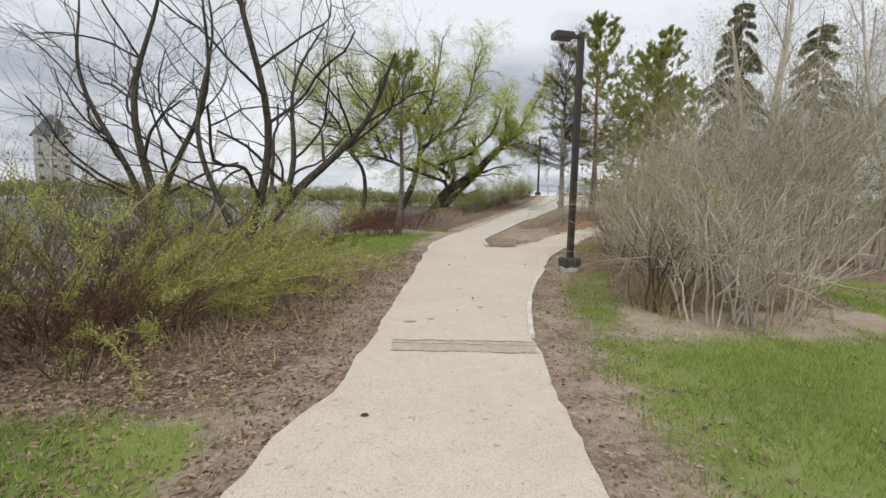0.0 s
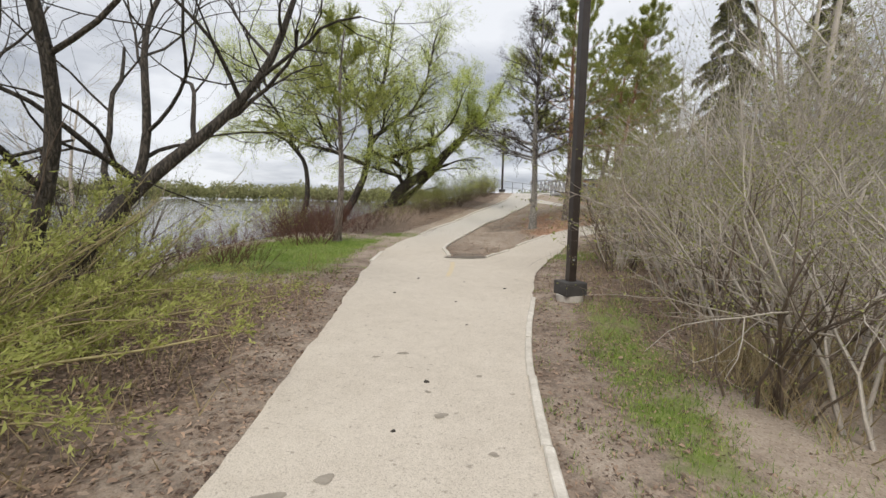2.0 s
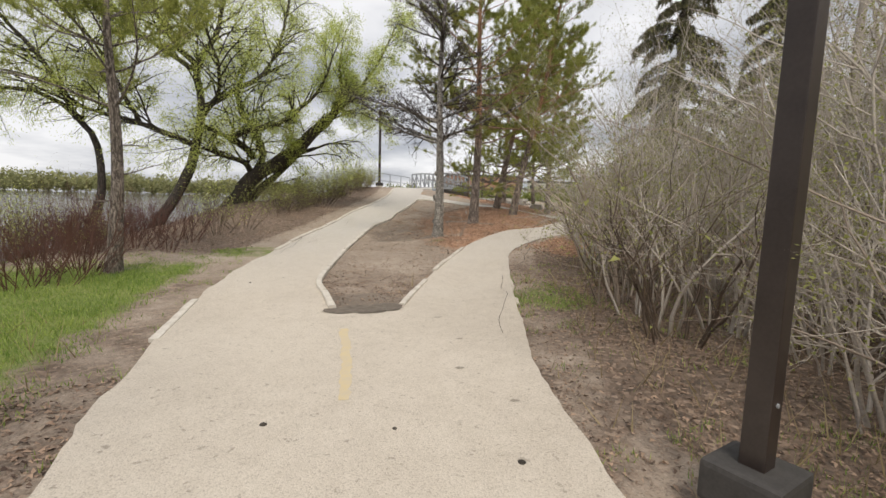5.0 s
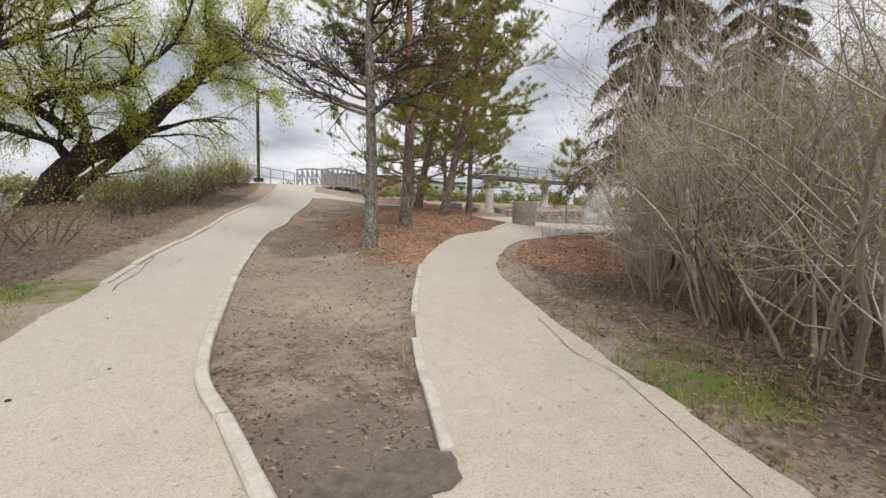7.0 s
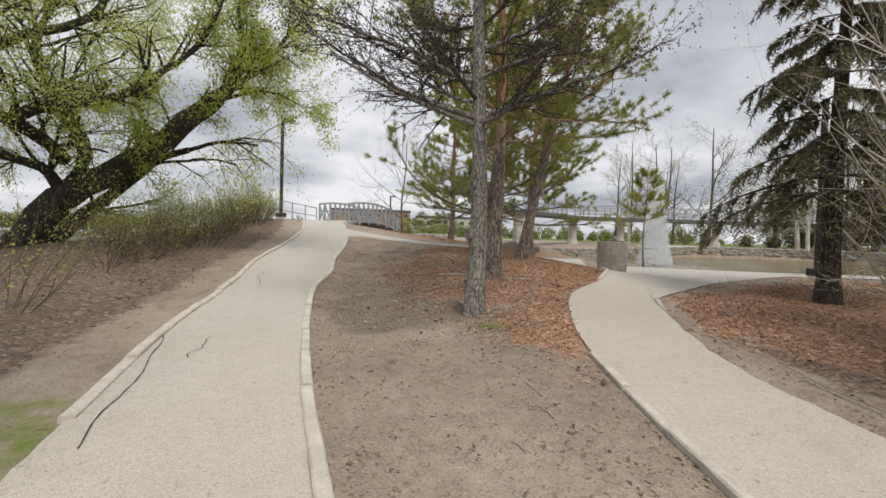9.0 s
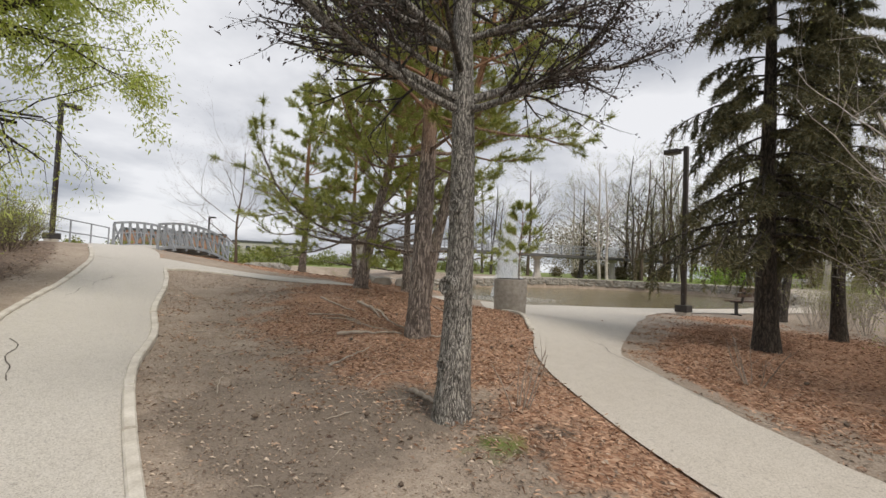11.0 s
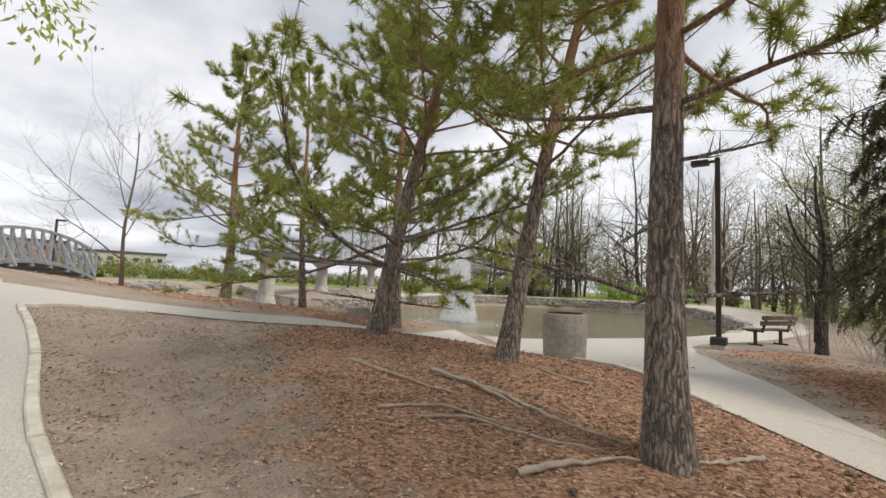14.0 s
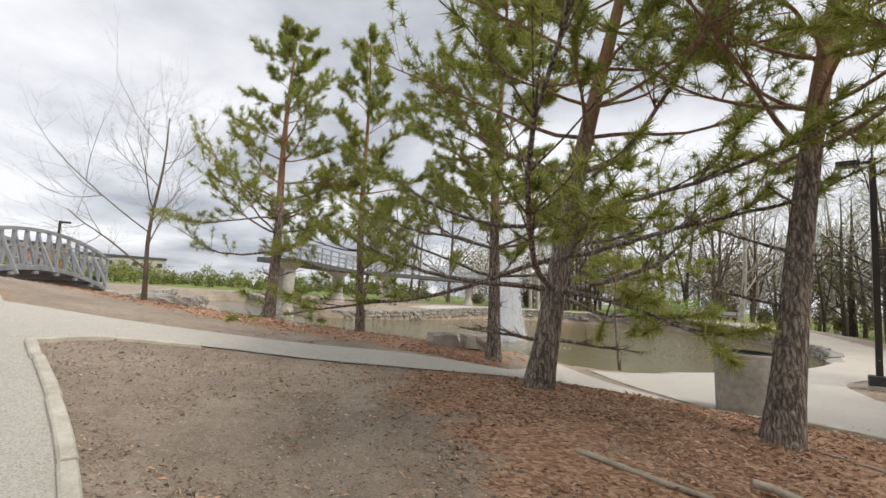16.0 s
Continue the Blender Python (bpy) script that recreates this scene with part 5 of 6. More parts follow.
def woods(name, spots, size, material, label, seed, per=110):
    """A far belt of trees: many small clumps, one object."""
    npr = np.random.RandomState(seed)
    vs, fs = [], []
    for x, y, z, h in spots:
        c = npr.normal(0, 1, (per, 3)); c /= np.linalg.norm(c, axis=1)[:, None]
        c *= npr.uniform(0.35, 1.0, (per, 1)) * np.array([h * 0.42, h * 0.42, h * 0.5]) * npr.uniform(0.7, 1.1, 3)
        c += np.array([x, y, z + h * 0.5])
        a, b = npr.normal(0, 1, (per, 3)), npr.normal(0, 1, (per, 3))
        a /= np.linalg.norm(a, axis=1)[:, None]; b = np.cross(a, b); b /= np.linalg.norm(b, axis=1)[:, None]
        s = size * npr.uniform(0.5, 1.3, (per, 1))
        o = sum(len(v) for v in vs)
        vs.append(np.stack([c - a * s, c + a * s * 0.7 + b * s * 0.75, c + a * s * 0.7 - b * s * 0.75], 1).reshape(-1, 3))
        fs.append(np.arange(3 * per).reshape(-1, 3) + o)
    return tagged(raw(name, np.concatenate(vs), np.concatenate(fs), material, smooth=False), label, "woods", kind="stuff")

M_FAR_OLIVE = foliage("far_olive", (0.17, 0.14, 0.09), (0.33, 0.29, 0.16), 0.8, 0.25)
M_FAR_SHORE = foliage("far_shore_olive", (0.24, 0.25, 0.12), (0.40, 0.40, 0.19), 0.8, 0.4)
M_FAR_GREEN = foliage("far_green", (0.12, 0.15, 0.04), (0.30, 0.32, 0.09), 0.8, 0.2)
belt = []
for k in range(300):
    a = radians(-62 + 66 * (k + rng.random()) / 300)
    d = rng.uniform(205, 240)
    belt.append((d * math.sin(a), d * math.cos(a), LAKE_Z - 0.5, rng.uniform(5, 9.5)))
woods("far_shore_woods", belt, 0.55, M_FAR_SHORE, "hazy olive woods along the far lake shore", 1, 170)
belt = []
for k in range(190):
    a = radians(12 + 58 * (k + rng.random()) / 190)
    d = rng.uniform(85, 150)
    belt.append((10 + d * math.sin(a), 30 + d * math.cos(a), 0.6, rng.uniform(2.0, 5.5)))
woods("far_meadow_bushes", belt, 0.22, M_FAR_GREEN, "yellow-green bushes on far open ground", 2, 230)
belt = [(rng.uniform(68, 100), rng.uniform(-45, 50), 0.5, rng.uniform(7, 16)) for _ in range(130)]
belt += [(rng.uniform(61, 70), rng.uniform(-30, 45), 0.6, rng.uniform(1.5, 3.5)) for _ in range(34)]
woods("far_pond_woods", belt, 0.13, M_FAR_OLIVE, "dense brown-grey woods behind the pond", 3, 760)
belt = [(rng.uniform(20, 75), rng.uniform(-48, -18), -0.2, rng.uniform(6, 11)) for _ in range(110)]
woods("far_lawn_woods", belt, 0.30, M_FAR_OLIVE, "brown-grey woods beyond the lawn", 4, 330)
belt = [(rng.uniform(-60, -14), rng.uniform(-40, -14), -1.0, rng.uniform(5, 10)) for _ in range(60)] + [(rng.uniform(-12, 20), rng.uniform(-60, -30), 0, rng.uniform(6, 10)) for _ in range(50)]
woods("woods_behind_start", belt, 0.8, M_FAR_OLIVE, "brown-grey woods behind the start of the path", 5, 110)

# ---- bridge ----
def footbridge():
    """An arched steel truss footbridge; local x runs along it, y across."""
    ob = empty("footbridge", (12.3, 42.05, 2.08), math.degrees(math.atan2(2.3, 4.7)))
    L, W = 5.5, 2.25
    def camber(x):
        return 0.62 * (1 - ((x - L * 0.34) / (L * 0.66)) ** 2) - 0.455
    n = 12
    xs = [L * i / n for i in range(n + 1)]
    for side, y in (("near", 0.0), ("far", W)):
        for nm, off, s in (("top_rail", 1.12, 0.10), ("mid_rail", 0.62, 0.05), ("bottom_chord", 0.0, 0.14)):
            bm = bmesh.new()
            for a, b in zip(xs[:-1], xs[1:]):
                bar(bm, (a, y, camber(a) + off), (b, y, camber(b) + off), s, s, 0.008)
            part(nm, bm, M_STEEL, ob)
        for i, x in enumerate(xs):
            bm = bmesh.new(); bar(bm, (x, y, camber(x)), (x, y, camber(x) + 1.1), 0.085, 0.085, 0.006); part("post", bm, M_STEEL, ob)
            if i < n:
                bm = bmesh.new(); bar(bm, (x, y, camber(x) + 1.05), (xs[i + 1], y, camber(xs[i + 1]) + 0.08), 0.05, 0.05, 0.004); part("brace", bm, M_STEEL, ob)
        for i in range(1, n, 3):
            x = xs[i]
            s = -1 if y == 0 else 1
            bm = bmesh.new(); bar(bm, (x, y, camber(x) + 0.95), (x, y + s * 0.55, camber(x) - 0.12), 0.06, 0.06, 0.004); part("outrigger", bm, M_STEEL, ob)
    bm = bmesh.new()
    for a, b in zip(xs[:-1], xs[1:]):
        bar(bm, (a, W / 2, camber(a) - 0.01), (b, W / 2, camber(b) - 0.01), W, 0.09)
    part("deck", bm, M_CONCRETE, ob)
    for i in range(0, n + 1, 2):
        bm = bmesh.new(); bar(bm, (xs[i], -0.1, camber(xs[i]) - 0.14), (xs[i], W + 0.1, camber(xs[i]) - 0.14), 0.10, 0.14); part("cross_beam", bm, M_STEEL, ob)
    bm = bmesh.new(); box(bm, (L - 0.1, -0.15, -2.6), (L + 0.6, W + 0.15, camber(L) - 0.05), 0.03); part("abutment", bm, M_CONCRETE, ob)
    bm = bmesh.new(); box(bm, (-0.9, -0.15, -1.2), (0.25, W + 0.15, camber(0) - 0.08), 0.03); part("abutment", bm, M_CONCRETE, ob)
    return tagged(ob, "arched footbridge with grey steel truss rails", "bridge")
footbridge()

def hand_rail(points, h, label):
    ob = empty("hand_rail", (points[0][0], points[0][1], gz(*points[0])))
    o = Vector(ob.matrix_basis.translation)
    tops = []
    for x, y in points:
        z = gz(x, y)
        bm = bmesh.new(); rod(bm, Vector((x, y, z - 0.1)) - o, Vector((x, y, z + h)) - o, 0.03); part("post", bm, M_STEEL, ob)
        tops.append(Vector((x, y, z + h)) - o)
    for k in (0.0, 0.5):
        bm = bmesh.new()
        for a, b in zip(tops[:-1], tops[1:]):
            rod(bm, a - Vector((0, 0, k)), b - Vector((0, 0, k)), 0.025)
        part("rail", bm, M_STEEL, ob)
    return tagged(ob, label, "railing")
hand_rail([(6.9, 38.6), (7.9, 40.4), (9.1, 42.3), (10.3, 43.7), (11.2, 44.3)], 0.95, "thin grey steel hand rail leading to the bridge")

# ---- elevated walkway beyond the pond ----
def walkway():
    """A raised deck in three straight runs on flared round pillars."""
    line = [Vector((29.2, 46.4, 0)), Vector((41, 48.6, 0)), Vector((54, 40.5, 0)), Vector((72, 27.5, 0))]
    ob = empty("elevated_walkway", (line[0].x, line[0].y, 3.9))
    o = Vector(ob.matrix_basis.translation)
    for a, b in zip(line[:-1], line[1:]):
        d = (b - a).normalized()
        side = Vector((-d.y, d.x, 0))
        a0, b0 = Vector((a.x, a.y, 3.9)) - o, Vector((b.x, b.y, 3.9)) - o
        bm = bmesh.new(); bar(bm, a0 - Vector((0, 0, 0.16)), b0 - Vector((0, 0, 0.16)), 2.6, 0.32, 0.02); part("deck", bm, M_STEEL_DARK, ob)
        for sgn in (-1, 1):
            e = side * 1.25 * sgn
            for h in (0.35, 0.7, 1.1):
                bm = bmesh.new(); bar(bm, a0 + e + Vector((0, 0, h)), b0 + e + Vector((0, 0, h)), 0.08); part("rail", bm, M_STEEL, ob)
            n = int((b - a).length / 1.6)
            for i in range(n):
                p = a0.lerp(b0, (i + 0.5) / n) + e
                bm = bmesh.new(); bar(bm, p, p + Vector((0, 0, 1.1)), 0.09); part("post", bm, M_STEEL, ob)
    for x, y in ((29.9, 45.8), (31.4, 47.6), (40.3, 48.4), (41.3, 49.4), (45.2, 46.1), (54, 40.5), (63, 34)):
        z = gz(x, y)
        bm = bmesh.new()
        rod(bm, Vector((x, y, z - 0.3)) - o, Vector((x, y, 3.3)) - o, 0.36, 0.36, 16)
        rod(bm, Vector((x, y, 3.2)) - o, Vector((x, y, 3.62)) - o, 0.38, 0.85, 16)
        rod(bm, Vector((x, y, z - 0.3)) - o, Vector((x, y, max(z, POND_Z) + 0.5)) - o, 0.62, 0.42, 16)
        part("pillar", bm, M_CONCRETE, ob, "pale round concrete pillar with a flared cap")
    return tagged(ob, "elevated walkway with grey rails on pale round pillars", "walkway")
M_STEEL_DARK = plain("weathered_steel", (0.08, 0.08, 0.08), (0.16, 0.155, 0.15), 3, 0.7, 0.1)
walkway()

# ---- litter bin, benches, hedge ----
def concrete_bin(x, y):
    ob = empty("litter_bin", at(x, y), 20)
    bm = bmesh.new()
    prof = [(0.39, -0.03), (0.40, 0.02), (0.415, 0.45), (0.42, 0.84), (0.405, 0.87), (0.36, 0.87), (0.345, 0.84), (0.33, 0.35)]
    rings = [[bm.verts.new((r * math.cos(2 * math.pi * s / 40), r * math.sin(2 * math.pi * s / 40), z)) for s in range(40)] for r, z in prof]
    for p, q in zip(rings[:-1], rings[1:]):
        for s in range(40):
            bm.faces.new((p[s], p[(s + 1) % 40], q[(s + 1) % 40], q[s]))
    bm.faces.new(rings[-1]); bm.faces.new(rings[0][::-1])
    for f in bm.faces: f.smooth = len(f.verts) == 4
    part("shell", bm, M_AGGREGATE, ob)
    bm = bmesh.new()
    rings = [[bm.verts.new((r * math.cos(2 * math.pi * s / 32), r * math.sin(2 * math.pi * s / 32), z)) for s in range(32)] for r, z in ((0.34, 0.80), (0.345, 0.885), (0.325, 0.885), (0.315, 0.42))]
    for p, q in zip(rings[:-1], rings[1:]):
        for s in range(32):
            bm.faces.new((p[s], p[(s + 1) % 32], q[(s + 1) % 32], q[s]))
    part("liner", bm, M_BASE_BLACK, ob, "dark metal liner rim")
    return tagged(ob, "round exposed-aggregate concrete litter bin, open on top", "litter bin")
M_AGGREGATE = plain("exposed_aggregate", (0.24, 0.21, 0.18), (0.47, 0.43, 0.38), 10, 0.9, 0, 0.9, 85, 0.008)
concrete_bin(12.75, 24.75)

def bench(x, y, turn, slat_mat, label, arms=True):
    """Seat along local x, back at -y."""
    ob = empty("bench", at(x, y), turn)
    for k in range(4):
        y0 = -0.20 + k * 0.115
        bm = bmesh.new(); box(bm, (-0.85, y0, 0.42), (0.85, y0 + 0.10, 0.46), 0.008); part("seat_slat", bm, slat_mat, ob)
    for k in range(2):
        z0 = 0.58 + k * 0.15
        bm = bmesh.new(); box(bm, (-0.85, -0.30 - k * 0.05, z0), (0.85, -0.265 - k * 0.05, z0 + 0.125), 0.008); part("back_slat", bm, slat_mat, ob)
    for x0 in (-0.62, 0.62):
        bm = bmesh.new(); bar(bm, (x0, 0.0, -0.08), (x0, 0.0, 0.40), 0.07, 0.07, 0.006); bar(bm, (x0, -0.22, 0.40), (x0, 0.24, 0.40), 0.045, 0.05, 0.006); bar(bm, (x0, -0.2, 0.01), (x0, 0.2, 0.01), 0.06, 0.03, 0.006); part("leg", bm, M_BASE_BLACK, ob)
        bm = bmesh.new(); bar(bm, (x0, -0.19, 0.40), (x0, -0.34, 0.86), 0.06, 0.05, 0.006); part("back_support", bm, M_BASE_BLACK, ob)
    return tagged(ob, label, "bench", "pond benches")
bench(19.35, 19.5, -45, M_WOOD_DARK, "dark wooden park bench with two back slats by the pond")
bench(52.2, 19.0, 78, M_BENCH_PALE, "pale park bench in front of a clipped hedge")
bench(51.6, 16.2, 50, M_BENCH_PALE, "pale park bench beside the pond walk")
bench(41, 43.5, 225, M_BENCH_PALE, "pale park bench under the elevated walkway")

def hedge(a, b, h, w, label, seed):
    a, b = Vector((*a, gz(*a))), Vector((*b, gz(*b)))
    npr = np.random.RandomState(seed)
    L = (b - a).length
    n = int(L * h * 260)
    u, v = npr.rand(n), npr.rand(n)
    d = (b - a) / L
    side = Vector((-d.y, d.x, 0))
    ang = np.pi * v
    bumpy = 1 + 0.12 * np.sin(u * L * 2.1) + 0.08 * np.sin(u * L * 5.3)
    px = np.outer(u * L, d) + np.outer(np.cos(ang) * w * 0.5 * bumpy, side)
    px[:, 2] += np.sin(ang) ** 0.5 * h * bumpy * npr.uniform(0.75, 1.02, n) * np.where(npr.rand(n) < 0.5, 1, npr.rand(n))
    nrm = np.outer(np.cos(ang), side); nrm[:, 2] += np.sin(ang)
    v4, f4 = blades([(Vector(p), Vector(q)) for p, q in zip(px, nrm)], 1, 0.16, 0.06, 0.04, npr, 0.3)
    ob = empty("hedge", a)
    raw("foliage", v4, f4, M_HEDGE, ob, smooth=False)
    bm = bmesh.new()
    for k in range(int(L / 1.2) + 1):
        p = d * min(L, k * 1.2)
        rod(bm, p + Vector((0, 0, -0.2)), p + Vector((0, 0, h * 0.8)), 0.03, 0.015, 6)
    part("branchwork", bm, M_TWIG_BROWN, ob)
    return tagged(ob, label, "hedge")
hedge((58.4, 24.6), (57.2, 17.4), 1.75, 1.8, "clipped bright green hedge behind the benches", 5)
hedge((57.0, 16.3), (56.7, 15.2), 1.3, 1.4, "low bright green clipped bush", 6)

# ---- fountain ----
def fountain(x, y):
    npr = np.random.RandomState(9)
    ob = empty("fountain", (x, y, POND_Z))
    n = 16000
    t = npr.rand(n) ** 1.4
    a = npr.rand(n) * 2 * np.pi
    r = (0.30 + 0.62 * (1 - t) ** 1.3) * npr.rand(n) ** 0.6 + 0.02
    z = 5.4 * t * npr.uniform(0.45, 1.0, n)
    p = np.stack([r * np.cos(a), r * np.sin(a), z + 0.02], 1)
    d = np.stack([np.cos(a) * 0.10, np.sin(a) * 0.10, np.ones(n)], 1)
    v, f = blades([(Vector(q), Vector(w)) for q, w in zip(p, d)], 1, 0.15, 0.016, 0.01, npr, 0.93)
    raw("spray", v, f, M_FOAM, ob, smooth=False)
    bm = bmesh.new()
    rod(bm, (0, 0, -0.5), (0, 0, 0.12), 0.18, 0.12, 16)
    part("nozzle", bm, M_BASE_BLACK, ob)
    # white flecks: splash foam, and sky glints on the ripples put in as colour
    n = 5200
    a, r = npr.rand(n) * 2 * np.pi, 0.3 + 2.6 * npr.rand(n) ** 1.8
    p = np.stack([r * np.cos(a), r * np.sin(a), np.full(n, 0.008)], 1)
    s = npr.uniform(0.008, 0.03, n)
    v = np.stack([p + np.stack([s * np.cos(k), s * np.sin(k) , 0.004 * npr.rand(n)], 1) for k in (0, 1.57, 3.14, 4.71)], 1).reshape(-1, 3)
    raw("foam_and_sky_glints", v, np.arange(4 * n).reshape(-1, 4), M_FOAM, ob, smooth=False)
    return tagged(ob, "white water jet of a fountain rising from the pond", "fountain")
fountain(25.3, 30.7)

# ---- far buildings ----
def building(x, y, w, d, h, storeys, turn, wall_mat, label, roof="flat", z=0.0):
    ob = empty("building", (x, y, z), turn)
    bm = bmesh.new(); box(bm, (-w / 2, -d / 2, -3), (w / 2, d / 2, h)); part("wall", bm, wall_mat, ob)
    if roof == "flat":
        bm = bmesh.new(); box(bm, (-w / 2 - 0.3, -d / 2 - 0.3, h), (w / 2 + 0.3, d / 2 + 0.3, h + 0.8)); part("roof", bm, M_ROOF, ob)
    else:
        bm = bmesh.new()
        bmesh.ops.create_cone(bm, cap_ends=True, segments=16, radius1=w * 0.62, radius2=w * 0.12, depth=h * 0.35, matrix=Matrix.Translation((0, 0, h + h * 0.175)))
        part("roof", bm, M_ROOF, ob)
    cols = max(3, int(w / 3.5))
    me = bpy.data.meshes.new("window")
    bm = bmesh.new(); box(bm, (-0.8, -0.1, -0.7), (0.8, 0.1, 0.7)); bm.to_mesh(me); bm.free(); me.materials.append(M_GLASS_DARK)
    for s in range(storeys):
        for c in range(cols):
            o = new("window", me); o.parent = ob
            o.location = (-w / 2 + w * (c + 0.5) / cols, -d / 2 - 0.02, h * (s + 0.55) / storeys)
    return tagged(ob, label, "building")
M_ROOF = plain("roof_slate", (0.05, 0.055, 0.06), (0.10, 0.105, 0.11), 2, 0.7)
M_BRICK_FAR = plain("far_brick", (0.30, 0.16, 0.11), (0.42, 0.25, 0.18), 0.6, 0.9)
M_STUCCO_FAR = plain("far_stucco", (0.40, 0.39, 0.36), (0.52, 0.50, 0.46), 0.6, 0.9)
M_GLASS_DARK = plain("far_window", (0.04, 0.05, 0.06), (0.08, 0.09, 0.10), 1, 0.2)
building(95, 205, 34, 14, 11, 3, -25, M_BRICK_FAR, "distant brown brick block beyond the bridge")
building(125, 190, 26, 14, 9, 2, -32, M_STUCCO_FAR, "distant pale flat-roofed block beyond the bridge")
building(-172, 205, 13, 13, 26, 5, 40, M_STUCCO_FAR, "distant pale tower with a dark roof across the lake", "cone", -1)

# ---- kerbs, stones and other pieces ----
def kerb(line, name, label, height=0.05, width=0.10, piece=1.15, seed=1, gaps=()):
    """Concrete kerb stones laid end to end along a line."""
    rng = random.Random(seed)
    c = curve_points(line, 0.1)
    s = np.concatenate([[0], np.cumsum(np.linalg.norm(np.diff(c, axis=0), axis=1))])
    ob = empty(name, at(*line[0]))
    o = Vector(ob.matrix_basis.translation)
    u = 0.0
    while u < s[-1] - 0.3:
        ln = piece * rng.uniform(0.8, 1.2)
        if not any(g0 < u < g1 for g0, g1 in gaps):
            m = 5
            P = []
            for i in range(m + 1):
                q = min(u + 0.012 + (ln - 0.02) * i / m, s[-1])
                x, y = np.interp(q, s, c[:, 0]), np.interp(q, s, c[:, 1])
                q2 = min(q + 0.05, s[-1]); q1 = q2 - 0.1
                dx = np.interp(q2, s, c[:, 0]) - np.interp(q1, s, c[:, 0]); dy = np.interp(q2, s, c[:, 1]) - np.interp(q1, s, c[:, 1])
                k = math.hypot(dx, dy)
                P.append((x, y, dx / k, dy / k))
            off, tip = rng.uniform(-0.012, 0.012), rng.uniform(-0.012, 0.012)
            v, f = [], []
            prof = [(-0.5, -0.12), (-0.5, 0.75), (-0.36, 1.0), (0.36, 1.0), (0.5, 0.75), (0.5, -0.12)]
            for i, (x, y, dx, dy) in enumerate(P):
                z = gz(x, y) + 0.015
                for a, h in prof:
                    b = a * width + off
                    v.append((x - dy * b - o.x, y + dx * b - o.y, z + (h * height if h > 0 else -0.12) + tip - o.z + rng.uniform(-0.004, 0.004)))
            k = len(prof)
            for i in range(m):
                for j in range(k - 1):
                    f.append((i * k + j, i * k + j + 1, (i + 1) * k + j + 1, (i + 1) * k + j))
            f4 = np.array(f)
            ends = np.array([tuple(range(k))[::-1], tuple(range(m * k, m * k + k))])
            raw("kerb_stone", v, [f4, ends], M_KERB, ob, smooth=False)
        u += ln
    return tagged(ob, label, "kerb", kind="structure")

kerb([(1.42, 15.15), (1.43, 16)] + ISLAND_LEFT[1:], "kerb", "low pale concrete kerb between path and island", 0.055, 0.095, 1.1, 1)
kerb(cut(LEFT_EDGE, 20.6, 37.0)[::6], "kerb", "low pale concrete kerb along the lake side of the path", 0.05, 0.10, 1.1, 2)
kerb(cut(LEFT_EDGE, 14.3, 16.0)[::4], "kerb", "short worn white kerb beside the grass", 0.03, 0.09, 1.2, 3)
kerb(cut(RIGHT_EDGE[:10], 5.75, 11.3)[::4], "kerb", "worn white kerb beside the path", 0.045, 0.07, 1.0, 4, ((4.2, 5.0),))
kerb([(2.3, 15.1), (3.2, 16.8), (4.15, 18.3), (5.15, 19.7)], "kerb", "broken low kerb on the island's far side", 0.035, 0.08, 0.9, 5, ((1.7, 2.4),))
kerb([(9.5, 22.8), (10.9, 23.6), (11.9, 24.5)], "kerb", "low kerb near the litter bin", 0.045, 0.09, 0.9, 6)
kerb([(7.95, 32.35), (8.75, 32.22), (9.55, 31.35)], "kerb", "dark thin kerb at the branching path", 0.035, 0.07, 0.9, 7)

def thin_strip(name, pts, width, material, lift, label, category, seed=0, parent=None, worn=0.4):
    """A thin flat band laid on the path along points, of uneven width."""
    rng = random.Random(seed)
    c = curve_points(pts, 0.06)
    v = []
    for i, p in enumerate(c):
        d = c[min(i + 1, len(c) - 1)] - c[max(i - 1, 0)]
        d = d / (np.linalg.norm(d) + 1e-9)
        w = width * (1 + rng.uniform(-worn, worn)) * 0.5
        j = rng.uniform(-worn, worn) * width * 0.6
        x, y = p[0] - d[1] * j, p[1] + d[0] * j
        z = gz(x, y) + 0.030 + lift
        v += [(x - d[1] * w, y + d[0] * w, z), (x + d[1] * w, y - d[0] * w, z)]
    f = np.array([(2 * i, 2 * i + 1, 2 * i + 3, 2 * i + 2) for i in range(len(c) - 1)])
    return raw(name, v, f, material, parent, smooth=False)

def wander(a, b, amount, seed, n=9):
    rng = random.Random(seed)
    a, b = np.array(a), np.array(b)
    d = b - a
    side = np.array([-d[1], d[0]]) / np.linalg.norm(d)
    return [tuple(a + d * i / n + side * rng.uniform(-amount, amount) * (0 < i < n)) for i in range(n + 1)]

cracks = [((0.95, 20.1), (1.75, 23.3), 0.009), ((1.7, 21.7), (2.0, 22.4), 0.008), ((1.6, 24.3), (3.0, 25.6), 0.009), ((3.2, 25.2), (3.6, 26.8), 0.009),
          ((5.3, 17.2), (7.2, 19.9), 0.010), ((7.2, 19.9), (9.8, 21.9), 0.009), ((3.0, 13.6), (4.6, 16.6), 0.006), ((4.9, 29.3), (6.4, 31.4), 0.009)]
crk = empty("path_cracks", at(1, 20))
for i, (a, b, w) in enumerate(cracks):
    o = thin_strip("crack", wander(a, b, 0.07, i, 7), w, M_CRACK, 0.003, "", "", i, None, 0.5)
    o.parent = crk
    o.matrix_parent_inverse = crk.matrix_basis.inverted()
tagged(crk, "dark branching cracks in the pale asphalt", "crack", kind="structure")

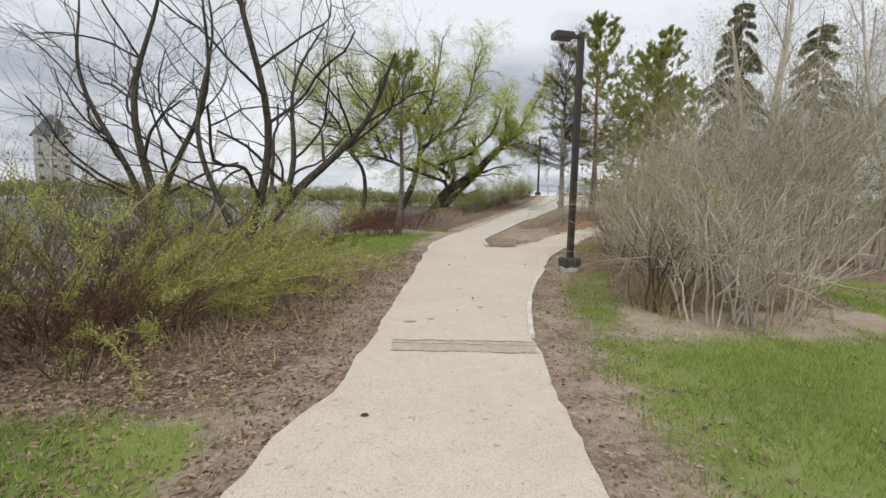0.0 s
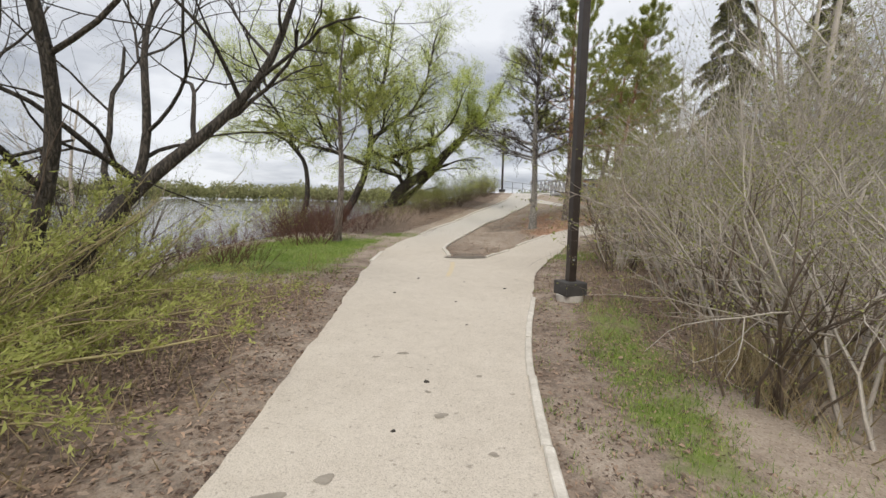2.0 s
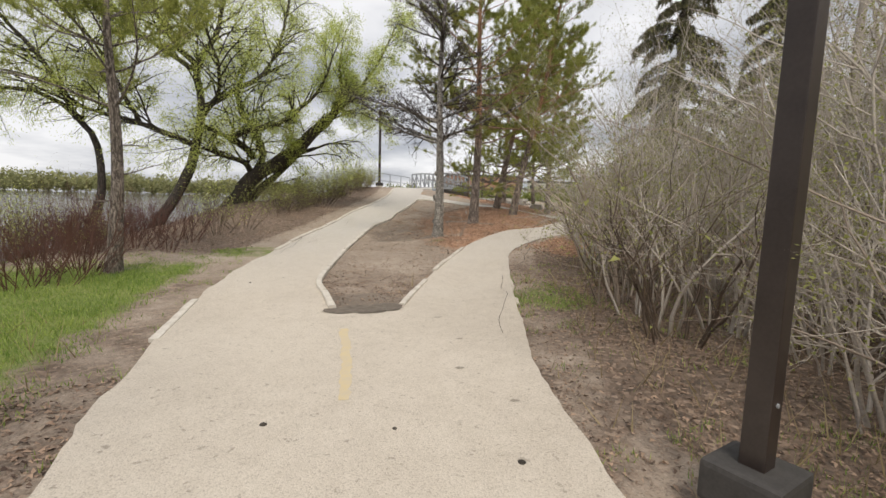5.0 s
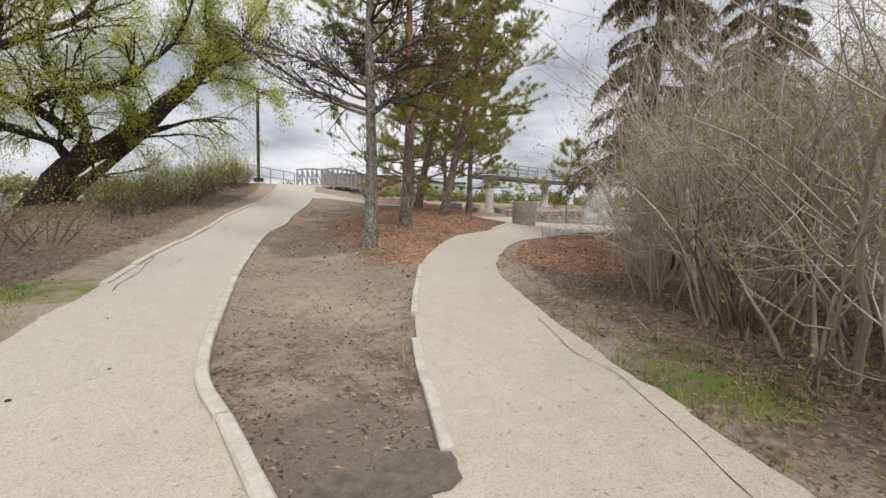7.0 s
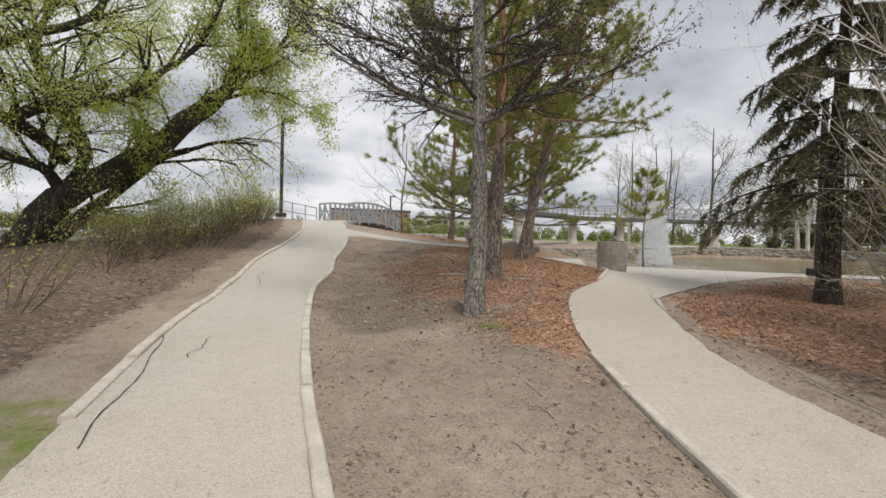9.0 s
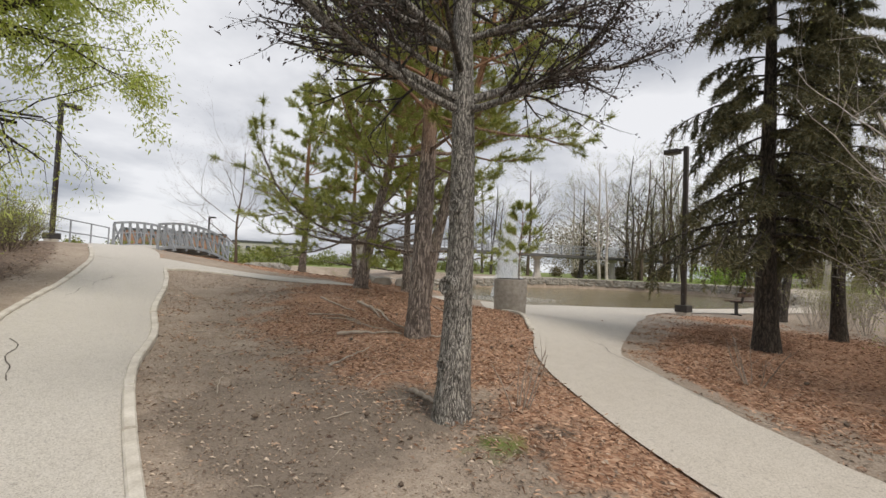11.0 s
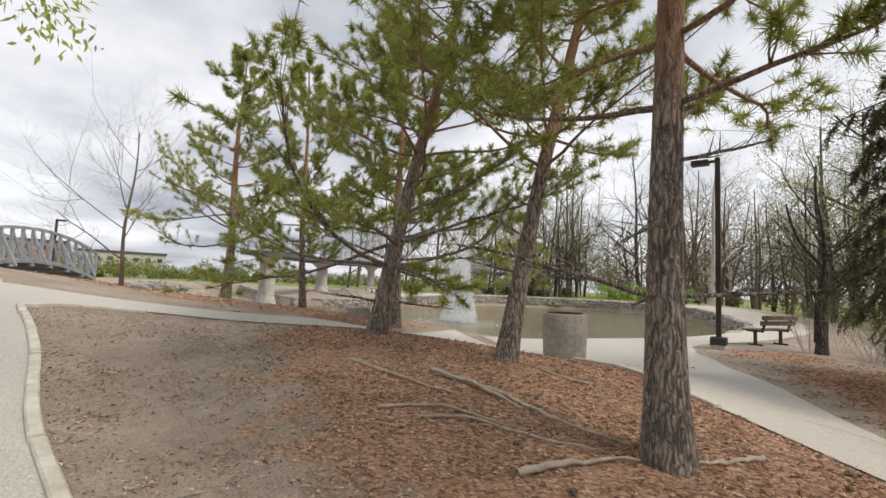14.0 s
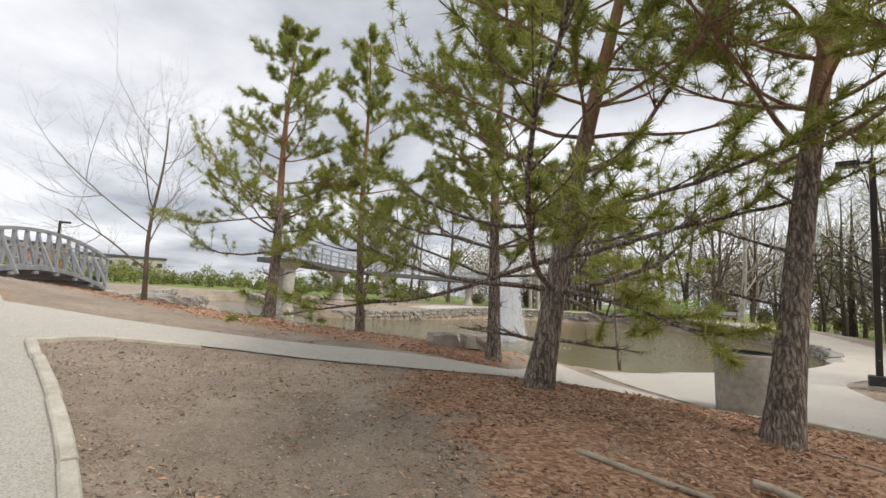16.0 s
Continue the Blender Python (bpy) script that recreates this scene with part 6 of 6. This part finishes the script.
# the old joint across the path
joint = empty("path_joint", at(0.3, 5.35))
for i, (y0, w, m) in enumerate(((5.32, 0.34, M_PATCH), (5.14, 0.009, M_CRACK), (5.50, 0.011, M_CRACK), (5.38, 0.006, M_CRACK))):
    o = thin_strip("slab" if i == 0 else "crack", wander((-0.42, y0), (1.08, y0 + 0.02), 0.02, 20 + i, 12), w, m, 0.003 + 0.003 * (i > 0), "", "", i, None, 0.12 if i == 0 else 0.6)
    o.parent = joint
    o.matrix_parent_inverse = joint.matrix_basis.inverted()
tagged(joint, "cracked concrete joint crossing the asphalt path", "path joint", kind="structure")

line = thin_strip("centre_line", [(1.15, 12.6), (1.3, 13.4), (1.42, 14.3)], 0.085, M_LINE, 0.003, "", "", 3, None, 0.25)
tagged(line, "faded yellow centre line worn into the asphalt", "road marking", kind="structure")

def blot(x, y, r, seed, name="stain", material=None, label="small dark damp stain on the asphalt", lift=0.004):
    rng = random.Random(seed)
    n = 18
    ph = [rng.uniform(0, 6.28) for _ in range(3)]
    v = [(x, y, gz(x, y) + 0.030 + lift)]
    for i in range(n):
        a = 2 * math.pi * i / n
        q = r * (1 + 0.22 * math.sin(2 * a + ph[0]) + 0.15 * math.sin(3 * a + ph[1]) + 0.1 * math.sin(5 * a + ph[2]))
        px, py = x + q * math.cos(a), y + q * 0.7 * math.sin(a)
        v.append((px, py, gz(px, py) + 0.030 + lift))
    f = np.array([(0, i + 1, (i + 1) % n + 1) for i in range(n)])
    return tagged(raw(name, v, f, material or M_STAIN, smooth=False), label, "stain", "stains on the path", kind="structure")
for i, (x, y, r) in enumerate(((-0.05, 6.4, 0.09), (-0.3, 6.25, 0.12), (0.62, 7.1, 0.08), (0.35, 8.4, 0.08), (0.1, 8.3, 0.05), (0.9, 6.6, 0.05), (1.0, 7.8, 0.05), (2.55, 14.4, 0.07), (2.5, 13.6, 0.05), (2.2, 12.9, 0.06), (0.55, 7.5, 0.04), (2.35, 12.2, 0.05))):
    blot(x, y, r * 0.62, i)

blot(1.70, 15.05, 0.33, 71, "earth_spill", M_DARK_EARTH, "brown earth spilled over the asphalt at the island's tip", 0.008)
blot(1.99, 15.03, 0.30, 72, "earth_spill", M_DARK_EARTH, "dark earth spilled over the asphalt at the island's tip", 0.012)

def clod(x, y, r, seed, name, label, category, material, flat=0.6):
    rng = random.Random(seed)
    bm = bmesh.new()
    bmesh.ops.create_icosphere(bm, subdivisions=2, radius=r)
    off = rng.uniform(0, 50)
    for v in bm.verts:
        v.co *= 1 + 0.45 * noise.noise(v.co / r * 1.1 + Vector((off, 0, 0)))
        v.co.z *= flat
    ob = part(name, bm, material)
    ob.matrix_basis = pose(x, y, gz(x, y) + 0.02 + r * flat * 0.6, 0, 0, rng.uniform(0, 360))
    return tagged(ob, label, category)
for i in range(14):
    x, y = ((-0.42, 3.75), (0.3, 6.9), (0.55, 7.7), (0.75, 9.6), (1.1, 9.4), (0.2, 11.2), (0.9, 17.3), (0.4, 17.0), (0.6, 12.4), (0.9, 18.8), (1.1, 10.6), (2.0, 11.5), (-0.1, 9.8), (1.4, 12.1))[i]
    clod(x, y, 0.028 if i == 0 else 0.014 + 0.006 * (i % 3), i, "dropping", "small dark dropping lying on the asphalt", "dropping", M_DARK_SOIL)
for i in range(22):
    a = RNG.uniform(0, 6.28)
    x, y = 6.2 + RNG.uniform(-2.2, 2.6), 21.8 + RNG.uniform(-3.0, 3.2)
    if not on_path(np.array([x]), np.array([y]))[0]:
        clod(x, y, RNG.uniform(0.018, 0.03), 50 + i, "pine_cone", "small dark pine cone on the bare earth", "pine cone", M_TWIG_BROWN, 0.75)

# roots and sticks
def stick(pts, r, name, label, category, seed, sink=0.35):
    rng = random.Random(seed)
    w = Wood()
    line = [Vector((x, y, gz(x, y) + r * (1 - 2 * sink) + rng.uniform(0, r))) for x, y in even(pts, 12)]
    o = line[0].copy()
    w.tube([p - o + Vector((rng.uniform(-1, 1), rng.uniform(-1, 1), 0)) * r * 0.5 for p in line], [r * (1 - 0.6 * i / 11) * rng.uniform(0.85, 1.15) for i in range(12)], 7)
    ob = raw(name, [tuple(v) for v in w.v + w.fine_v], np.array(w.q + w.fine_q), M_ROOT)
    ob.matrix_basis = Matrix.Translation(o)
    return tagged(ob, label, category, "roots of the island" if category == "root" else "")
ROOTS = [[(7.25, 25.96), (7.5, 25.45), (7.3, 24.8)], [(8.4, 26.95), (8.1, 26.25), (7.8, 25.4)], [(8.35, 25.86), (8.2, 25.4), (7.7, 24.75)], [(7.2, 25.55), (7.35, 25.15), (7.2, 24.6), (7.15, 24.1)],
         [(8.2, 25.4), (8.0, 24.95), (7.6, 24.5), (7.35, 23.9)], [(6.6, 24.6), (6.9, 24.2), (7.1, 23.8)], [(9.0, 24.2), (9.3, 24.7), (9.6, 25.1)], [(7.6, 22.9), (7.35, 23.2), (7.2, 23.5)], [(5.5, 22.4), (5.4, 22.1), (5.3, 21.9)]]
for i, pts in enumerate(ROOTS):
    stick(pts, 0.018 + 0.005 * (i % 3), "tree_root", "pale bare tree root breaking the needle-strewn earth", "root", i, 0.12)
for i, pts in enumerate([[(5.63, 23.69), (6.0, 23.73), (6.34, 23.75)], [(4.4, 23.9), (4.6, 24.2), (4.75, 24.35)], [(5.0, 25.2), (5.15, 25.1), (5.4, 25.15)], [(5.4, 22.9), (5.7, 23.0), (6.0, 22.8)]]):
    stick(pts, 0.016 if i == 0 else 0.009, "fallen_stick", "pale broken stick lying on the earth", "stick", 40 + i, 0.0)
for i in range(46):
    x, y = RNG.uniform(2.2, 8.8), RNG.uniform(17, 27)
    if on_path(np.array([x]), np.array([y]))[0]:
        continue
    a, ln = RNG.uniform(0, 6.28), RNG.uniform(0.10, 0.32)
    stick([(x, y), (x + ln * 0.5 * math.cos(a) + 0.02, y + ln * 0.5 * math.sin(a)), (x + ln * math.cos(a), y + ln * math.sin(a))], RNG.uniform(0.004, 0.008), "fallen_stick", "small dry twig on the bare earth", "stick", 80 + i, 0.0)

# stones of the pond wall and by the bridge
def stone_mesh(seed):
    rng = random.Random(seed)
    bm = bmesh.new()
    bmesh.ops.create_cube(bm, size=1.0)
    bmesh.ops.subdivide_edges(bm, edges=bm.edges[:], cuts=1, use_grid_fill=True)
    for v in bm.verts:
        v.co = v.co.lerp(v.co.normalized() * 0.62, 0.45) + Vector((rng.uniform(-1, 1), rng.uniform(-1, 1), rng.uniform(-1, 1))) * 0.07
    me = bpy.data.meshes.new("stone")
    bm.to_mesh(me); bm.free()
    me.materials.append(M_STONE)
    return me
STONES = [stone_mesh(i) for i in range(6)]

def stone_wall(line, name, label, courses, seed, top, size=(0.55, 0.4, 0.26), jitter=0.0, above=None):
    rng = random.Random(seed)
    c = curve_points(line, 0.2)
    s = np.concatenate([[0], np.cumsum(np.linalg.norm(np.diff(c, axis=0), axis=1))])
    ob = empty(name, (c[0][0], c[0][1], top))
    o = Vector(ob.matrix_basis.translation)
    for k in range(courses):
        u = rng.uniform(0, 0.3)
        while u < s[-1]:
            ln = size[0] * rng.uniform(0.6, 1.4)
            x, y = np.interp(u, s, c[:, 0]), np.interp(u, s, c[:, 1])
            x2, y2 = np.interp(u + 0.1, s, c[:, 0]), np.interp(u + 0.1, s, c[:, 1])
            if above is not None:
                top = float(base_height(x, y)) + above
            q = new("stone", rng.choice(STONES)); q.parent = ob
            q.location = Vector((x + rng.uniform(-0.05, 0.05) + rng.uniform(-jitter, jitter), y + rng.uniform(-0.05, 0.05) + rng.uniform(-jitter, jitter), top - size[2] * (k + 0.5))) - o
            q.rotation_euler = (rng.uniform(-0.1, 0.1), rng.uniform(-0.1, 0.1), math.atan2(y2 - y, x2 - x) + rng.uniform(-0.15, 0.15))
            q.scale = (ln * 1.02, size[1] * rng.uniform(0.8, 1.2), size[2] * rng.uniform(0.9, 1.2))
            u += ln
    return tagged(ob, label, "stone wall", kind="structure")
stone_wall([(24, 19.3), (28.5, 17.6), (34, 17.0), (42, 18), (48, 22), (50, 27), (49, 33.5), (44, 37), (38.5, 38.8), (33, 42), (31.8, 45)], "pond_wall", "low rough stone wall edging the pond", 3, 1, 0.95, (0.55, 0.4, 0.22), 0.0, 0.03)
stone_wall([(31.8, 45), (34.5, 49.5), (40, 56), (46, 63)], "pond_wall", "rough stone edging at the pond's far end", 2, 2, 0.75, (0.55, 0.4, 0.26), 0.0, 0.03)
stone_wall([(15.0, 39.5), (17.0, 40.2), (19.0, 41.5)], "stone_wall", "short dry stone wall below the bridge", 2, 3, 1.55, (0.6, 0.45, 0.3), 0.1)
stone_wall([(13.5, 41.5), (15.0, 42.0), (17.0, 43.0), (18.5, 43.5)], "rock_pile", "rocks heaped under the bridge", 3, 4, 1.55, (0.6, 0.6, 0.35), 0.3)
stone_wall([(18.5, 44.0), (21, 46.4), (25, 49.8)], "stone_wall", "far terrace wall of rough stone", 2, 5, 1.6, (0.7, 0.45, 0.3), 0.1)
stone_wall([(13.4, 29.9), (13.9, 29.4), (14.2, 28.9)], "rock_pile", "few reddish brown rocks by the branching path", 1, 6, 1.35, (0.45, 0.4, 0.3), 0.1)

# ---- loose cover: grass, dead leaves, needles ----
def cover(name, kind, count, area, material, size, label, category, seed, upright, power=1.0, lift=0.0):
    """Small blades over an area, where a ground cover lies."""
    npr = np.random.RandomState(seed)
    x0, x1, y0, y1 = area
    x, y = npr.uniform(x0, x1, count * 4), npr.uniform(y0, y1, count * 4)
    m = spread(x, y, kind)
    nz = np.array([noise.noise((a * 2.4, b * 2.4, 5.0)) + 0.6 * noise.noise((a * 7, b * 7, 1.0)) for a, b in zip(x, y)])
    keep = (npr.rand(len(x)) < np.clip(m + nz * 0.55 * (m < 0.999), 0, 1) ** power) & ~on_path(x, y)
    x, y = x[keep][:count], y[keep][:count]
    n = len(x)
    z = ground(x, y) + lift
    P = np.stack([x, y, z], 1)
    if upright:
        A = np.stack([npr.normal(0, 0.45, n), npr.normal(0, 0.45, n), np.ones(n)], 1)
    else:
        a = npr.uniform(0, 6.28, n)
        A = np.stack([np.cos(a), np.sin(a), npr.normal(0.12, 0.22, n)], 1)
    A /= np.linalg.norm(A, axis=1)[:, None]
    S = np.cross(A, npr.normal(0, 1, (n, 3)) * np.array([1, 1, 0.2]) if upright else np.stack([npr.normal(0, 0.3, n), npr.normal(0, 0.3, n), np.ones(n)], 1))
    S /= np.linalg.norm(S, axis=1)[:, None] + 1e-9
    L = (size[0] * npr.uniform(0.5, 1.4, n))[:, None]
    W = (size[1] * npr.uniform(0.6, 1.3, n))[:, None]
    up = np.array([0, 0, 1.0]) * (0.0 if upright else 0.25)
    if upright:
        v = np.stack([P - S * W * 0.9 - np.array([0, 0, 0.01]), P + S * W * 0.9 - np.array([0, 0, 0.01]), P + A * L], 1)
    else:
        v = np.stack([P - S * W * 0.6, P + A * L * 0.5 + S * W * 1.3 + up * L * npr.rand(n)[:, None], P + A * L], 1)
    v[:, :, 2] += 0.008
    return tagged(raw(name, v.reshape(-1, 3), np.arange(3 * n).reshape(-1, 3), material, smooth=False), label, category, kind="stuff")

cover("grass", "grass", 85000, (1.3, 7.0, 0.6, 11.5), M_GRASS, (0.044, 0.0040), "short bright spring grass beside the path", "grass", 1, True)
cover("grass", "grass", 28000, (-5.5, -1.2, 0.5, 4.4), M_GRASS, (0.06, 0.0035), "ragged green grass at the scrub's edge", "grass", 2, True)
cover("grass", "grass", 34000, (-5.5, 0.2, 11.5, 21), M_GRASS, (0.045, 0.005), "green turf between path and lake scrub", "grass", 3, True)
cover("grass", "grass", 14000, (8.5, 20, -2, 9), M_GRASS, (0.08, 0.010), "green lawn beyond the bushes", "grass", 4, True)
cover("grass", "grass", 5000, (3.0, 7.0, 12, 17), M_GRASS, (0.06, 0.006), "thin grass in the leaf litter", "grass", 5, True)
cover("leaf_litter", "litter", 26000, (1.0, 8, 1, 19.5), M_LITTER, (0.042, 0.011), "dry brown leaf litter under the thicket", "leaf litter", 6, False)
cover("leaf_litter", "litter", 42000, (-4.5, 0, 1, 13.5), M_LITTER, (0.048, 0.012), "dry brown leaf litter under the scrub", "leaf litter", 7, False)
cover("leaf_litter", "litter", 9000, (-4, 7, 19, 38), M_LITTER, (0.05, 0.016), "dry brown leaves on the lake bank", "leaf litter", 8, False)
cover("needle_litter", "needle", 45000, (4.5, 13, 19, 30), M_NEEDLE_LITTER, (0.06, 0.0042), "reddish brown pine needles under the pines", "pine needles", 9, False)
cover("needle_litter", "needle", 24000, (6, 17, 15.5, 22.5), M_NEEDLE_LITTER, (0.065, 0.005), "orange-brown pine needles under the spruces", "pine needles", 10, False)
cover("needle_litter", "needle", 9000, (11, 18, 27, 41), M_NEEDLE_LITTER, (0.08, 0.008), "reddish brown pine needles on the pond bank", "pine needles", 11, False)
cover("wood_chips", "island", 22000, (1.3, 12, 15, 32.5), M_LITTER, (0.030, 0.006), "bits of bark and twig strewn over bare earth", "wood chips", 12, False)
cover("wood_chips", "island", 5000, (-3, 7, 19, 40), M_LITTER, (0.05, 0.010), "bits of twig on the lake bank", "wood chips", 13, False)
cover("wood_chips", "island", 22000, (2.5, 12, 21, 33), M_CHIP, (0.032, 0.008), "pale bits of bark and twig on the bare earth", "wood chips", 17, False)
cover("wood_chips", "needle", 7000, (4.5, 13, 19, 30), M_CHIP, (0.045, 0.010), "pale and dark bits of bark among the needles", "wood chips", 18, False)
cover("leaf_litter", "litter", 14000, (1.2, 6.5, 5.5, 15), M_LITTER, (0.030, 0.009), "brown dead leaves strewn over the thin verge", "leaf litter", 19, False)
cover("dry_grass", "litter", 2600, (-5.5, -0.9, 4.5, 15.5), M_REED, (0.30, 0.006), "dry straw-coloured grass stalks in the scrub", "dry grass", 14, True, 2.0)
cover("dry_grass", "litter", 1500, (2.5, 8, 7, 17), M_REED, (0.28, 0.006), "dry straw-coloured stalks under the thicket", "dry grass", 15, True, 2.5)
cover("dry_grass", "litter", 1400, (3.0, 5.2, 6.4, 8.2), M_REED, (0.45, 0.006), "pale dry grass at the foot of the bush", "dry grass", 16, True, 1.2)
